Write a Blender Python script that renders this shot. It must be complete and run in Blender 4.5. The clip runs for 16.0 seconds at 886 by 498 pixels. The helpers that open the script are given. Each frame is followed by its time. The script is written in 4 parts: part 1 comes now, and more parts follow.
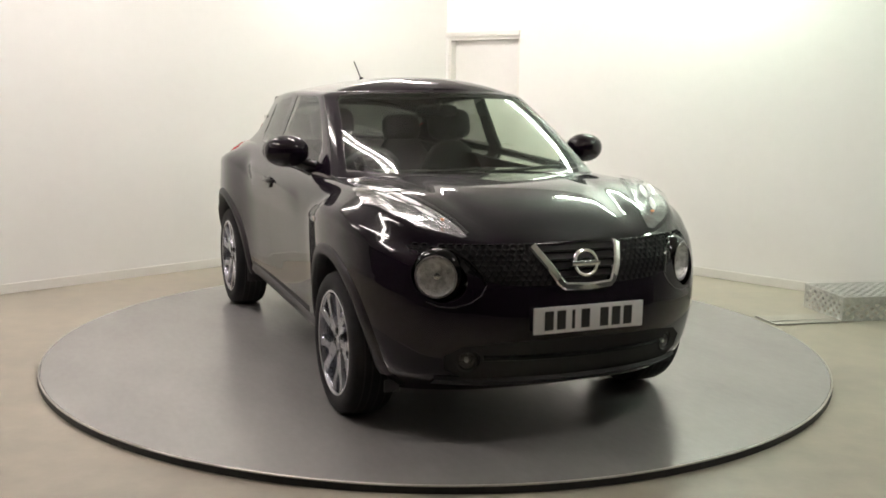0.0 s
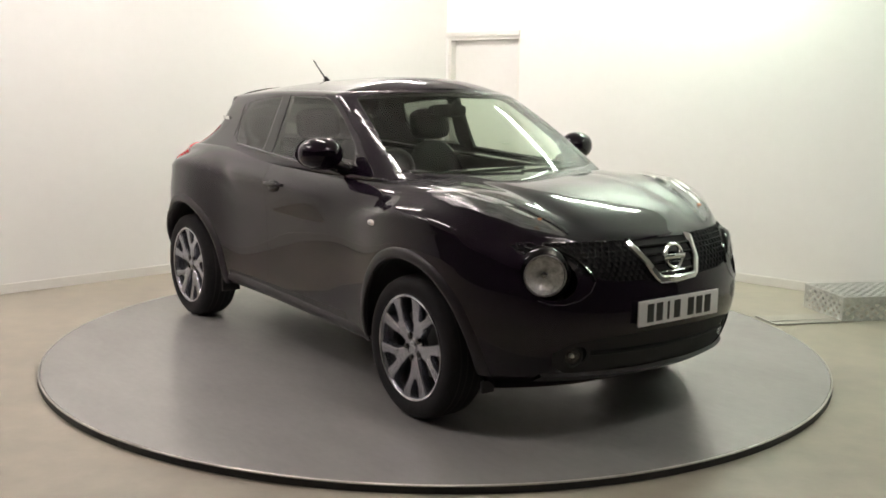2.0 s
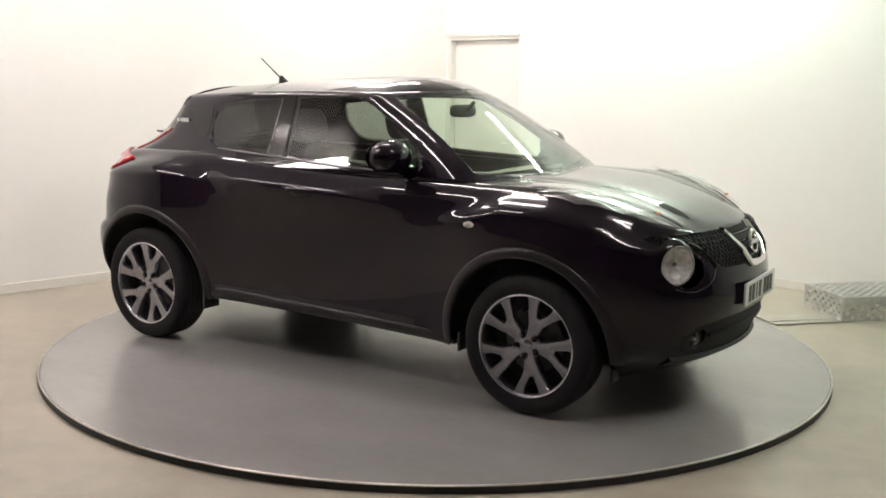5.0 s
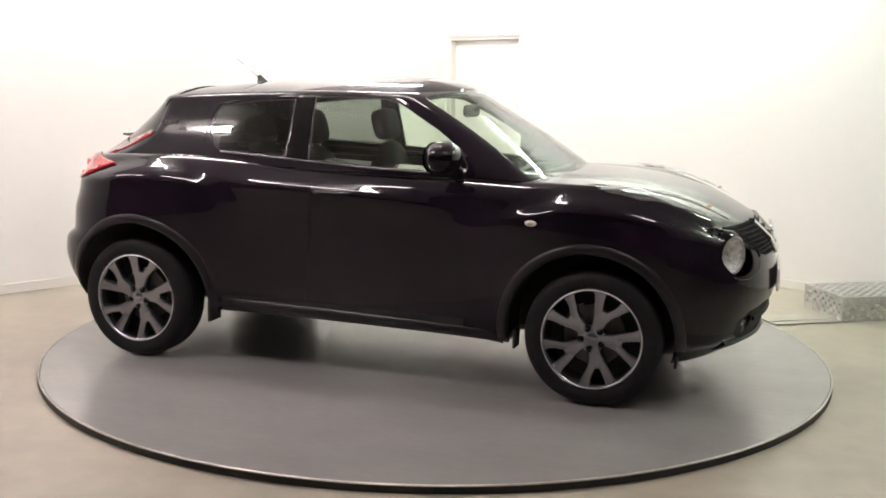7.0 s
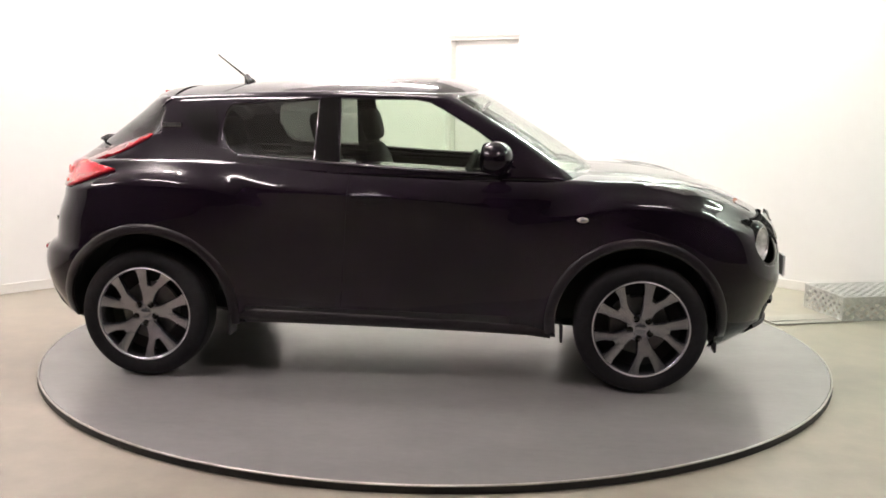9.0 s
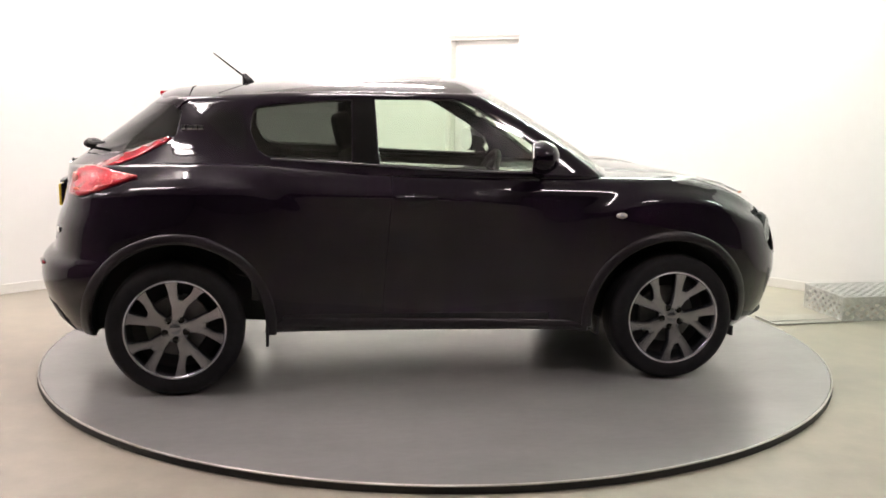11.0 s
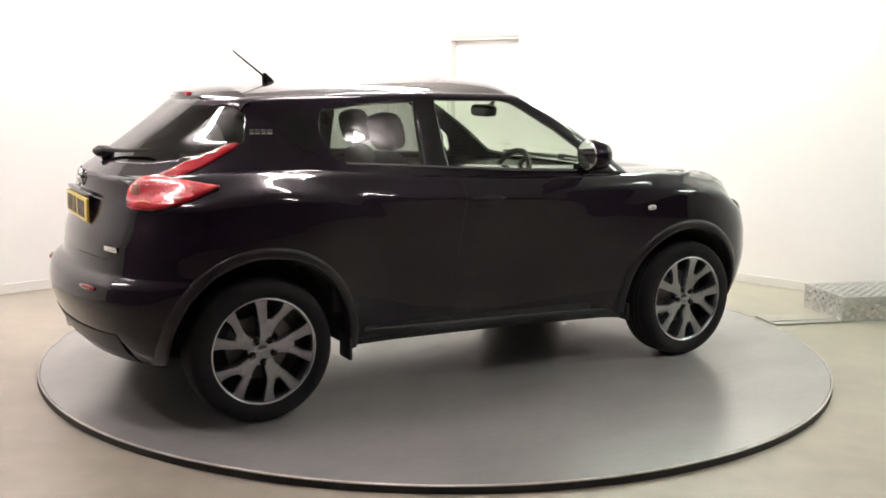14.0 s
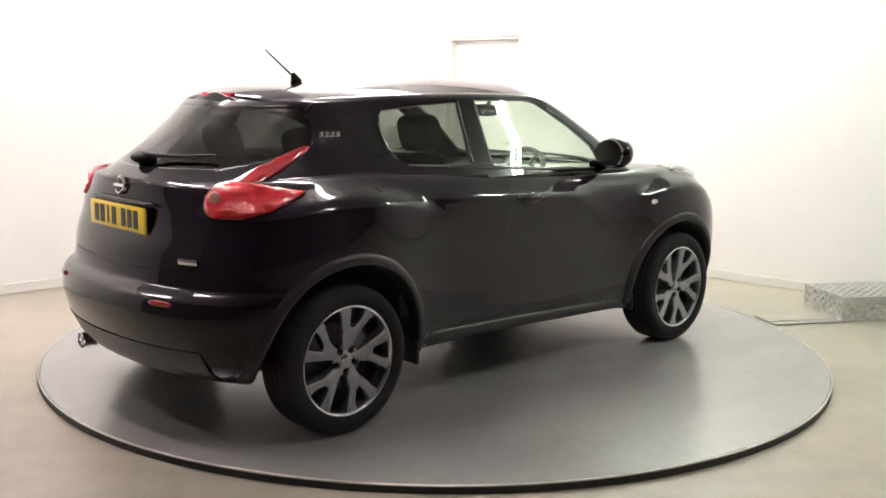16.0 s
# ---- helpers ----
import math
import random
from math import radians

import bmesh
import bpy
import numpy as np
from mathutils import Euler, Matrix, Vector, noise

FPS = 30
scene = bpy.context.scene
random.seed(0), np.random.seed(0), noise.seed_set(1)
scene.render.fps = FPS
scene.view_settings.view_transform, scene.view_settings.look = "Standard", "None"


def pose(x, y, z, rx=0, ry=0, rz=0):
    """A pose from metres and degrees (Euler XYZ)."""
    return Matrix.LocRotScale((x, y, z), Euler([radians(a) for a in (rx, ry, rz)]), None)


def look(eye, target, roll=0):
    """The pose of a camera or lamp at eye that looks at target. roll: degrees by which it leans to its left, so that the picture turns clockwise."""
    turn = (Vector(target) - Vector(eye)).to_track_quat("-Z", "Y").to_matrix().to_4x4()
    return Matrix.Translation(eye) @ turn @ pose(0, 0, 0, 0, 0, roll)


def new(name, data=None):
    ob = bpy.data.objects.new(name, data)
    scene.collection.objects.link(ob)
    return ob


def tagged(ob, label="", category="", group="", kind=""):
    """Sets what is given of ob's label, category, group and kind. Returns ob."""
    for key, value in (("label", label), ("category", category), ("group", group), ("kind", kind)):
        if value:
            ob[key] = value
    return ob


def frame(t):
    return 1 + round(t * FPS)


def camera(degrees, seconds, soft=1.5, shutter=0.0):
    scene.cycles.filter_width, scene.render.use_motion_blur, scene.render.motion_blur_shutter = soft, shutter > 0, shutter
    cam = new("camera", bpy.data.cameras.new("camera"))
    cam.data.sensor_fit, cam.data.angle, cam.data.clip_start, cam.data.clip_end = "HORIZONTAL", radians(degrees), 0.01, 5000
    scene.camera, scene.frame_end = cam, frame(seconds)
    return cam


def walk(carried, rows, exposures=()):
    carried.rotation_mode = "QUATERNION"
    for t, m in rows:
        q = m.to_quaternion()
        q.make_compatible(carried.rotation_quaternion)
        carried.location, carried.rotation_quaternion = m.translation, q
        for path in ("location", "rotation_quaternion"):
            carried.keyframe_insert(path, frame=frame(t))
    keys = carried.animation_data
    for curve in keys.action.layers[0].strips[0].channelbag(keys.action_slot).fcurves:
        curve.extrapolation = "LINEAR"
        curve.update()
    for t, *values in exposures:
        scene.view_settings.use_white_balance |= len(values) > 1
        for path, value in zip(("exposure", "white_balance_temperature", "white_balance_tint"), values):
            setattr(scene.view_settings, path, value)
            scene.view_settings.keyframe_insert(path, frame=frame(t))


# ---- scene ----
# Camera: fixed on a tripod before the turntable.
cam = camera(48.35, 16.0, soft=1.7)
EYE = (0.0, -5.82, 1.50)
AIM = (5.82 * math.tan(radians(0.31)), 0.0, 1.50 - 5.82 * math.tan(radians(9.26)))
VIEW = look(EYE, AIM, 0.82)
walk(cam, [(0.0, VIEW), (16.0, VIEW)],
     [(0.0, -0.10, 6700, 3), (4.0, 0.03, 6690, 4), (7.0, 0.27, 6630, 9), (9.0, 0.44, 6590, 10), (16.0, 0.44, 6590, 10)])


def turn_at(t):
    """Heading of the turntable in degrees."""
    return -67.4 + 7.06 * t - 0.0085 * t * t


# World: the hall is closed, so only a trace of grey comes from outside.
world = bpy.data.worlds.new("world")
world.use_nodes = True
scene.world = world
world.node_tree.nodes["Background"].inputs[0].default_value = (0.5, 0.5, 0.5, 1)
world.node_tree.nodes["Background"].inputs[1].default_value = 0.02

# Ceiling lights: (x, y, turn in degrees, length, tint), twin-tube battens.
CEILING_Z = 3.25
TUBE_POWER = 72.0
WARM, COOL = (1.045, 0.935, 0.955), (1.10, 1.30, 1.14)
LIGHTS = [(1.90, 1.95, -42, 1.5, COOL), (4.20, -0.25, 5, 1.4, COOL), (-0.43, 2.75, -42, 1.5, WARM), (-2.15, 0.55, -42, 1.5, WARM),
          (-4.30, -1.10, -42, 1.5, WARM), (-0.40, -0.30, -42, 1.3, WARM), (1.85, -2.68, -12, 1.1, WARM), (-2.10, -1.75, -42, 1.5, WARM)]
FLOOR_Z = -0.037


# ---- materials ----
def mat(name, col, rough=0.5, metal=0.0, coat=0.0, vary=0.0, scale=8.0, bump=0.0, bump_scale=60.0, ior=1.5,
        rough_vary=0.0, stretch=(1, 1, 1), coat_rough=0.03):
    m = bpy.data.materials.new(name)
    m.use_nodes = True
    nt = m.node_tree
    b = nt.nodes["Principled BSDF"]
    b.inputs["Base Color"].default_value = (*col, 1)
    b.inputs["Roughness"].default_value = rough
    b.inputs["Metallic"].default_value = metal
    b.inputs["IOR"].default_value = ior
    b.inputs["Coat Weight"].default_value = coat
    b.inputs["Coat Roughness"].default_value = coat_rough
    b.inputs["Coat IOR"].default_value = 1.38
    if vary or bump or rough_vary:
        tc = nt.nodes.new("ShaderNodeTexCoord")
        mp = nt.nodes.new("ShaderNodeMapping")
        mp.inputs["Scale"].default_value = stretch
        nt.links.new(tc.outputs["Object"], mp.inputs[0])
    if vary or rough_vary:
        big, fine = nt.nodes.new("ShaderNodeTexNoise"), nt.nodes.new("ShaderNodeTexNoise")
        big.inputs["Scale"].default_value, fine.inputs["Scale"].default_value = scale, scale * 9
        big.inputs["Detail"].default_value = fine.inputs["Detail"].default_value = 5
        for n in (big, fine):
            nt.links.new(mp.outputs[0], n.inputs["Vector"])
        mid = nt.nodes.new("ShaderNodeMath")
        mid.operation = "MULTIPLY_ADD"
        mid.inputs[1].default_value = 0.35
        nt.links.new(fine.outputs[0], mid.inputs[0])
        half = nt.nodes.new("ShaderNodeMath")
        half.operation = "MULTIPLY"
        half.inputs[1].default_value = 0.65
        nt.links.new(big.outputs[0], half.inputs[0])
        nt.links.new(half.outputs[0], mid.inputs[2])
        if vary:
            ramp = nt.nodes.new("ShaderNodeMapRange")
            ramp.inputs[1].default_value, ramp.inputs[2].default_value = 0.3, 0.7
            ramp.inputs[3].default_value, ramp.inputs[4].default_value = 1 - vary, 1 + vary
            nt.links.new(mid.outputs[0], ramp.inputs[0])
            mul = nt.nodes.new("ShaderNodeVectorMath")
            mul.operation = "SCALE"
            mul.inputs[0].default_value = col
            nt.links.new(ramp.outputs[0], mul.inputs["Scale"])
            nt.links.new(mul.outputs[0], b.inputs["Base Color"])
        if rough_vary:
            rr = nt.nodes.new("ShaderNodeMapRange")
            rr.inputs[1].default_value, rr.inputs[2].default_value = 0.3, 0.7
            rr.inputs[3].default_value, rr.inputs[4].default_value = rough - rough_vary, rough + rough_vary
            nt.links.new(mid.outputs[0], rr.inputs[0])
            nt.links.new(rr.outputs[0], b.inputs["Roughness"])
    if bump:
        n = nt.nodes.new("ShaderNodeTexNoise")
        n.inputs["Scale"].default_value, n.inputs["Detail"].default_value = bump_scale, 4
        nt.links.new(mp.outputs[0], n.inputs["Vector"])
        bn = nt.nodes.new("ShaderNodeBump")
        bn.inputs["Strength"].default_value, bn.inputs["Distance"].default_value = bump, 0.004
        nt.links.new(n.outputs[0], bn.inputs["Height"])
        nt.links.new(bn.outputs[0], b.inputs["Normal"])
    return m


def glass(name, tint, ior=1.5, gloss_rough=0.0):
    """A thin pane: what passes is tinted, what is mirrored follows Fresnel."""
    m = bpy.data.materials.new(name)
    m.use_nodes = True
    nt = m.node_tree
    nt.nodes.remove(nt.nodes["Principled BSDF"])
    tr, gl = nt.nodes.new("ShaderNodeBsdfTransparent"), nt.nodes.new("ShaderNodeBsdfGlossy")
    lw, mx = nt.nodes.new("ShaderNodeLayerWeight"), nt.nodes.new("ShaderNodeMixShader")
    p5, fr = nt.nodes.new("ShaderNodeMath"), nt.nodes.new("ShaderNodeMath")
    lw.inputs["Blend"].default_value = 0.5
    p5.operation, fr.operation = "POWER", "MULTIPLY_ADD"
    p5.inputs[1].default_value = 5
    base = ((ior - 1) / (ior + 1)) ** 2 * 1.8
    fr.inputs[1].default_value, fr.inputs[2].default_value = 1 - base, base
    nt.links.new(lw.outputs["Facing"], p5.inputs[0])
    nt.links.new(p5.outputs[0], fr.inputs[0])
    tr.inputs[0].default_value = (*tint, 1)
    gl.inputs["Roughness"].default_value = gloss_rough
    nt.links.new(fr.outputs[0], mx.inputs[0])
    nt.links.new(tr.outputs[0], mx.inputs[1])
    nt.links.new(gl.outputs[0], mx.inputs[2])
    nt.links.new(mx.outputs[0], nt.nodes["Material Output"].inputs[0])
    return m


def glow(name, col, power):
    m = mat(name, (0.8, 0.8, 0.8), 0.4)
    b = m.node_tree.nodes["Principled BSDF"]
    b.inputs["Emission Color"].default_value = (*col, 1)
    b.inputs["Emission Strength"].default_value = power
    return m


WALL = mat("wall_paint", (0.86, 0.85, 0.83), 0.7, vary=0.02, scale=1.3, bump=0.15, bump_scale=90)
TRIM = mat("gloss_white_paint", (0.80, 0.78, 0.74), 0.35, vary=0.03, scale=3)
DOOR = mat("door_paint", (0.78, 0.77, 0.745), 0.5, vary=0.03, scale=2)
DARK_WALL = mat("unseen_dark_wall", (0.07, 0.068, 0.066), 0.8, vary=0.1, scale=2)
CEIL = mat("ceiling_paint", (0.55, 0.54, 0.52), 0.8, vary=0.04, scale=1.5)
CONCRETE = mat("sealed_concrete", (0.365, 0.33, 0.268), 0.38, vary=0.28, scale=0.8, bump=0.12, bump_scale=45, rough_vary=0.1)
DISC = mat("grey_steel_deck", (0.40, 0.389, 0.378), 0.25, metal=0.42, vary=0.09, scale=1.6, stretch=(1, 2.2, 1))
RUBBER_EDGE = mat("black_rubber_edge", (0.014, 0.013, 0.012), 0.6, vary=0.2, scale=12)
EDGE_METAL = mat("worn_metal_edge", (0.5, 0.48, 0.45), 0.4, metal=0.6, vary=0.1, scale=20)
GALV = mat("galvanised_steel", (0.58, 0.58, 0.56), 0.4, metal=0.6, vary=0.25, scale=25)
TRAY = mat("dusty_steel_sheet", (0.40, 0.375, 0.33), 0.5, metal=0.2, vary=0.08, scale=8)
PAINT = mat("aubergine_black_paint", (0.0066, 0.0030, 0.0080), 0.4, coat=1.0, vary=0.12, scale=150, coat_rough=0.015, ior=1.1)
LIP = mat("satin_aubergine_paint", (0.0105, 0.0075, 0.0105), 0.45, coat=0.25, vary=0.1, scale=60, coat_rough=0.25, ior=1.35)
GRILLE = mat("black_grille_plastic", (0.008, 0.0075, 0.008), 0.5, ior=1.2)
SEAM = mat("dark_cavity", (0.013, 0.012, 0.013), 0.8)
PLASTIC = mat("black_textured_plastic", (0.009, 0.008, 0.009), 0.6, vary=0.15, scale=60, bump=0.2, bump_scale=400)
GLOSS_BLACK = mat("gloss_black_trim", (0.005, 0.0045, 0.005), 0.06, ior=1.42)
TYRE = mat("tyre_rubber", (0.012, 0.011, 0.0125), 0.75, ior=1.3, vary=0.2, scale=30, bump=0.2, bump_scale=200)
ALLOY = mat("grey_alloy", (0.29, 0.29, 0.325), 0.24, metal=0.95, vary=0.08, scale=40, coat=0.3)
ALLOY_EDGE = mat("bright_machined_alloy", (0.46, 0.44, 0.45), 0.3, metal=0.9, vary=0.06, scale=40)
BRAKE = mat("brake_iron", (0.16, 0.15, 0.15), 0.5, metal=0.7, vary=0.2, scale=30)
CHROME = mat("chrome", (0.82, 0.82, 0.82), 0.09, metal=1.0)
LAMP_CHROME = mat("lamp_reflector", (0.46, 0.455, 0.46), 0.3, metal=0.7, vary=0.25, scale=30, bump=0.9, bump_scale=55)
GLASS_FRONT = glass("clear_car_glass", (0.80, 0.88, 0.79))
GLASS_REAR = glass("privacy_glass", (0.26, 0.275, 0.255))
GLASS_BACK = glass("dark_privacy_glass", (0.075, 0.078, 0.074))
HEADLAMP_BOWL = mat("faceted_headlamp_bowl", (0.86, 0.86, 0.86), 0.22, metal=0.35, vary=0.5, scale=45, bump=1.0, bump_scale=60)
LAMP_DARK = mat("smoked_lamp_bowl", (0.26, 0.255, 0.26), 0.25, metal=0.8, vary=0.6, scale=16, bump=0.6, bump_scale=50)
RUBBER = mat("window_rubber", (0.010, 0.010, 0.010), 0.6)
LENS = glass("clear_lens", (0.93, 0.93, 0.93))
RED_LENS = mat("red_lens", (0.50, 0.006, 0.018), 0.2, coat=1.0, vary=0.45, scale=22, bump=0.7, bump_scale=70)
DARK_RED = mat("deep_red_lens", (0.28, 0.006, 0.014), 0.12, coat=1.0, vary=0.2, scale=30)
AMBER_LENS = mat("amber_lens", (0.55, 0.22, 0.12), 0.12, coat=1.0, vary=0.2, scale=30, bump=0.5, bump_scale=120)
CLEAR_LENS = mat("pale_lens", (0.72, 0.66, 0.62), 0.12, coat=1.0, vary=0.2, scale=40, bump=0.4, bump_scale=120)
FABRIC = mat("charcoal_seat_fabric", (0.013, 0.0125, 0.013), 0.9, vary=0.2, scale=60, bump=0.3, bump_scale=300)
DASH = mat("dashboard_plastic", (0.014, 0.014, 0.014), 0.6, vary=0.1, scale=50, bump=0.2, bump_scale=300)
LINING = mat("headlining", (0.07, 0.068, 0.064), 0.9, vary=0.06, scale=30)
PLATE_WHITE = mat("white_number_plate", (0.78, 0.78, 0.78), 0.3, coat=0.4, vary=0.02, scale=20)
PLATE_YELLOW = mat("yellow_number_plate", (0.80, 0.58, 0.02), 0.3, coat=0.4, vary=0.02, scale=20)
INK = mat("black_plate_ink", (0.012, 0.012, 0.012), 0.4)
MOULDING = mat("dull_grey_moulding", (0.14, 0.135, 0.14), 0.3, metal=0.8, vary=0.1, scale=40)
TAIL_CLEAR = mat("pink_clear_lens", (0.66, 0.27, 0.25), 0.15, coat=0.6, vary=0.25, scale=40, bump=0.4, bump_scale=120)
TAIL_AMBER = mat("orange_red_lens", (0.66, 0.045, 0.02), 0.15, coat=0.6, vary=0.2, scale=30, bump=0.4, bump_scale=120)
MIRROR = mat("mirror_glass", (0.85, 0.85, 0.85), 0.02, metal=1.0)


# ---- mesh tools ----
def box(bm, x0, x1, y0, y1, z0, z1, bevel=0.0):
    m = Matrix.LocRotScale(((x0 + x1) / 2, (y0 + y1) / 2, (z0 + z1) / 2), None, (x1 - x0, y1 - y0, z1 - z0))
    vs = bmesh.ops.create_cube(bm, size=1, matrix=m)["verts"]
    if bevel:
        es = list({e for v in vs for e in v.link_edges})
        bmesh.ops.bevel(bm, geom=es, offset=bevel, segments=2, affect="EDGES", profile=0.6)
    return vs


def obj(name, bm, material, parent=None, smooth=False, angle=None):
    me = bpy.data.meshes.new(name)
    bm.to_mesh(me)
    bm.free()
    me.materials.append(material)
    if smooth:
        me.shade_smooth()
        if angle:
            me.set_sharp_from_angle(angle=radians(angle))
    o = new(name, me)
    o.parent = parent
    return o


def part(name, bm, material, parent, label="", smooth=True, angle=40):
    o = obj(name, bm, material, parent, smooth, angle)
    return tagged(o, label) if label else o


def grid(bm, rows, flip=False):
    """Quads between rows of points; rows of equal length."""
    vs = [[bm.verts.new(p) for p in r] for r in rows]
    for a, b in zip(vs, vs[1:]):
        for i in range(len(a) - 1):
            q = (a[i], a[i + 1], b[i + 1], b[i])
            q = q[::-1] if flip else q
            pts = [tuple(round(c, 6) for c in v.co) for v in q]
            if len(set(pts)) == 4:
                bm.faces.new(q)
            elif len(set(pts)) == 3:
                seen, tri = set(), []
                for v, p in zip(q, pts):
                    if p not in seen:
                        seen.add(p)
                        tri.append(v)
                bm.faces.new(tri)
    return vs


def lathe(bm, profile, m, segments=48, closed=False):
    """Turns (radius, height) pairs round the local z axis of m."""
    ring = [[m @ Vector((r * math.cos(a), r * math.sin(a), h)) for r, h in profile]
            for a in [2 * math.pi * k / segments for k in range(segments)]]
    vs = [[bm.verts.new(p) for p in r] for r in ring]
    for k in range(segments):
        a, b = vs[k], vs[(k + 1) % segments]
        for i in range(len(profile) - 1):
            bm.faces.new((a[i], b[i], b[i + 1], a[i + 1]))
    bmesh.ops.remove_doubles(bm, verts=bm.verts[:], dist=1e-5)
    return vs


def tube(bm, pts, r, seg=8, caps=True):
    """A round bar along points; r is a number or one per point."""
    pts = [Vector(p) for p in pts]
    rows = []
    for i, p in enumerate(pts):
        d = (pts[min(i + 1, len(pts) - 1)] - pts[max(i - 1, 0)]).normalized()
        up = Vector((0, 0, 1)) if abs(d.z) < 0.9 else Vector((1, 0, 0))
        a = d.cross(up).normalized()
        b = a.cross(d)
        rr = r[i] if isinstance(r, (list, tuple)) else r
        rows.append([bm.verts.new(p + rr * (math.cos(k * 2 * math.pi / seg) * a + math.sin(k * 2 * math.pi / seg) * b)) for k in range(seg)])
    for u, v in zip(rows, rows[1:]):
        for k in range(seg):
            bm.faces.new((u[k], u[(k + 1) % seg], v[(k + 1) % seg], v[k]))
    if caps:
        bm.faces.new(rows[0][::-1])
        bm.faces.new(rows[-1])


def ellipsoid(bm, c, r, m=None, seg=24, power=2.0):
    """A rounded solid with half sizes r; a higher power gives a boxier one."""
    vs = bmesh.ops.create_uvsphere(bm, u_segments=seg, v_segments=seg // 2, radius=1)["verts"]
    for v in vs:
        k = sum(abs(x) ** power for x in v.co) ** (1 / power)
        v.co = Vector((v.co.x / k * r[0], v.co.y / k * r[1], v.co.z / k * r[2]))
        v.co = (m @ v.co if m else v.co) + Vector(c)
    return vs


def lin(x, *pts):
    """Smooth monotone curve through (x, value) pairs."""
    xs, ys = [p[0] for p in pts], [p[1] for p in pts]
    if x <= xs[0]:
        return ys[0]
    if x >= xs[-1]:
        return ys[-1]
    i = min(max(k for k in range(len(xs)) if xs[k] <= x), len(xs) - 2)
    h = xs[i + 1] - xs[i]
    t = (x - xs[i]) / h

    def slope(k):
        if k == 0:
            return (ys[1] - ys[0]) / (xs[1] - xs[0])
        if k == len(xs) - 1:
            return (ys[-1] - ys[-2]) / (xs[-1] - xs[-2])
        a, b = (ys[k] - ys[k - 1]) / (xs[k] - xs[k - 1]), (ys[k + 1] - ys[k]) / (xs[k + 1] - xs[k])
        return 0 if a * b <= 0 else 2 * a * b / (a + b)

    a, b = slope(i) * h, slope(i + 1) * h
    return (ys[i] * (2 * t ** 3 - 3 * t * t + 1) + a * (t ** 3 - 2 * t * t + t)
            + ys[i + 1] * (3 * t * t - 2 * t ** 3) + b * (t ** 3 - t * t))


def cut(bm, poly, axes=(0, 2), keep=lambda c: True, grow=0.02):
    """Scores a convex outline into a sheet, seen along the third axis; returns the faces inside."""
    u, v = axes
    n = len(poly)
    mid = (sum(p[0] for p in poly) / n, sum(p[1] for p in poly) / n)
    lo = [min(p[k] for p in poly) - grow for k in (0, 1)]
    hi = [max(p[k] for p in poly) + grow for k in (0, 1)]

    def near():
        out = []
        for f in bm.faces:
            c = f.calc_center_median()
            if keep(c) and not (max(w.co[u] for w in f.verts) < lo[0] or min(w.co[u] for w in f.verts) > hi[0]
                                or max(w.co[v] for w in f.verts) < lo[1] or min(w.co[v] for w in f.verts) > hi[1]):
                out.append(f)
        return out

    sides = []
    for (a0, b0), (a1, b1) in zip(poly, poly[1:] + poly[:1]):
        no = [0.0, 0.0, 0.0]
        no[u], no[v] = b1 - b0, a0 - a1
        if no[u] * (mid[0] - a0) + no[v] * (mid[1] - b0) > 0:
            no = [-c for c in no]
        co = [0.0, 0.0, 0.0]
        co[u], co[v] = a0, b0
        no = Vector(no).normalized()
        sides.append((Vector(co), no))
        fs = near()
        geom = fs + list({e for f in fs for e in f.edges}) + list({w for f in fs for w in f.verts})
        bmesh.ops.bisect_plane(bm, geom=geom, dist=1e-5, plane_co=co, plane_no=no)
    out = []
    for f in near():
        c = f.calc_center_median()
        if all((c - co).dot(no) < 0 for co, no in sides):
            out.append(f)
    return out


def lift(bm, faces, copy=False):
    """Takes faces out of a sheet into a sheet of their own."""
    made, vs = bmesh.new(), {}
    for f in faces:
        for v in f.verts:
            if v not in vs:
                vs[v] = made.verts.new(v.co)
        made.faces.new([vs[v] for v in f.verts])
    if not copy:
        bmesh.ops.delete(bm, geom=faces, context="FACES")
    return made


def shrink(bm, gap=0.003):
    """Draws a sheet's edge in, to leave a shut line, but not at the middle of the car."""
    edge = [f for f in bmesh.ops.inset_region(bm, faces=bm.faces[:], thickness=gap, use_boundary=True, use_even_offset=True)["faces"]]
    edge = [f for f in edge if sum(abs(v.co.y) < gap * 1.6 for v in f.verts) < 4]
    bmesh.ops.delete(bm, geom=edge, context="FACES")
    for v in bm.verts:
        if abs(v.co.y) < gap * 1.6:
            v.co.y = 0
    return bm


def mirrored(bm):
    """The same sheet on the other side of the car."""
    m = bm.copy()
    for v in m.verts:
        v.co.y = -v.co.y
    bmesh.ops.reverse_faces(m, faces=m.faces[:])
    return m


def both(bm):
    """A sheet joined with its mirror image."""
    me = bpy.data.meshes.new("half")
    m = mirrored(bm)
    m.to_mesh(me)
    bm.from_mesh(me)
    m.free()
    bpy.data.meshes.remove(me)
    bmesh.ops.remove_doubles(bm, verts=[v for v in bm.verts if abs(v.co.y) < 1e-4], dist=1e-4)
    return bm


def offset(bm, d):
    bm.normal_update()
    for v, n in [(v, v.normal.copy()) for v in bm.verts]:
        v.co += n * d
    return bm


def thick(o, t):
    """Sheet thickness, inwards."""
    s = o.modifiers.new("thickness", "SOLIDIFY")
    s.thickness, s.offset = t, -1
    o.data.materials.append(RUBBER)
    s.material_offset_rim = 1
    return o


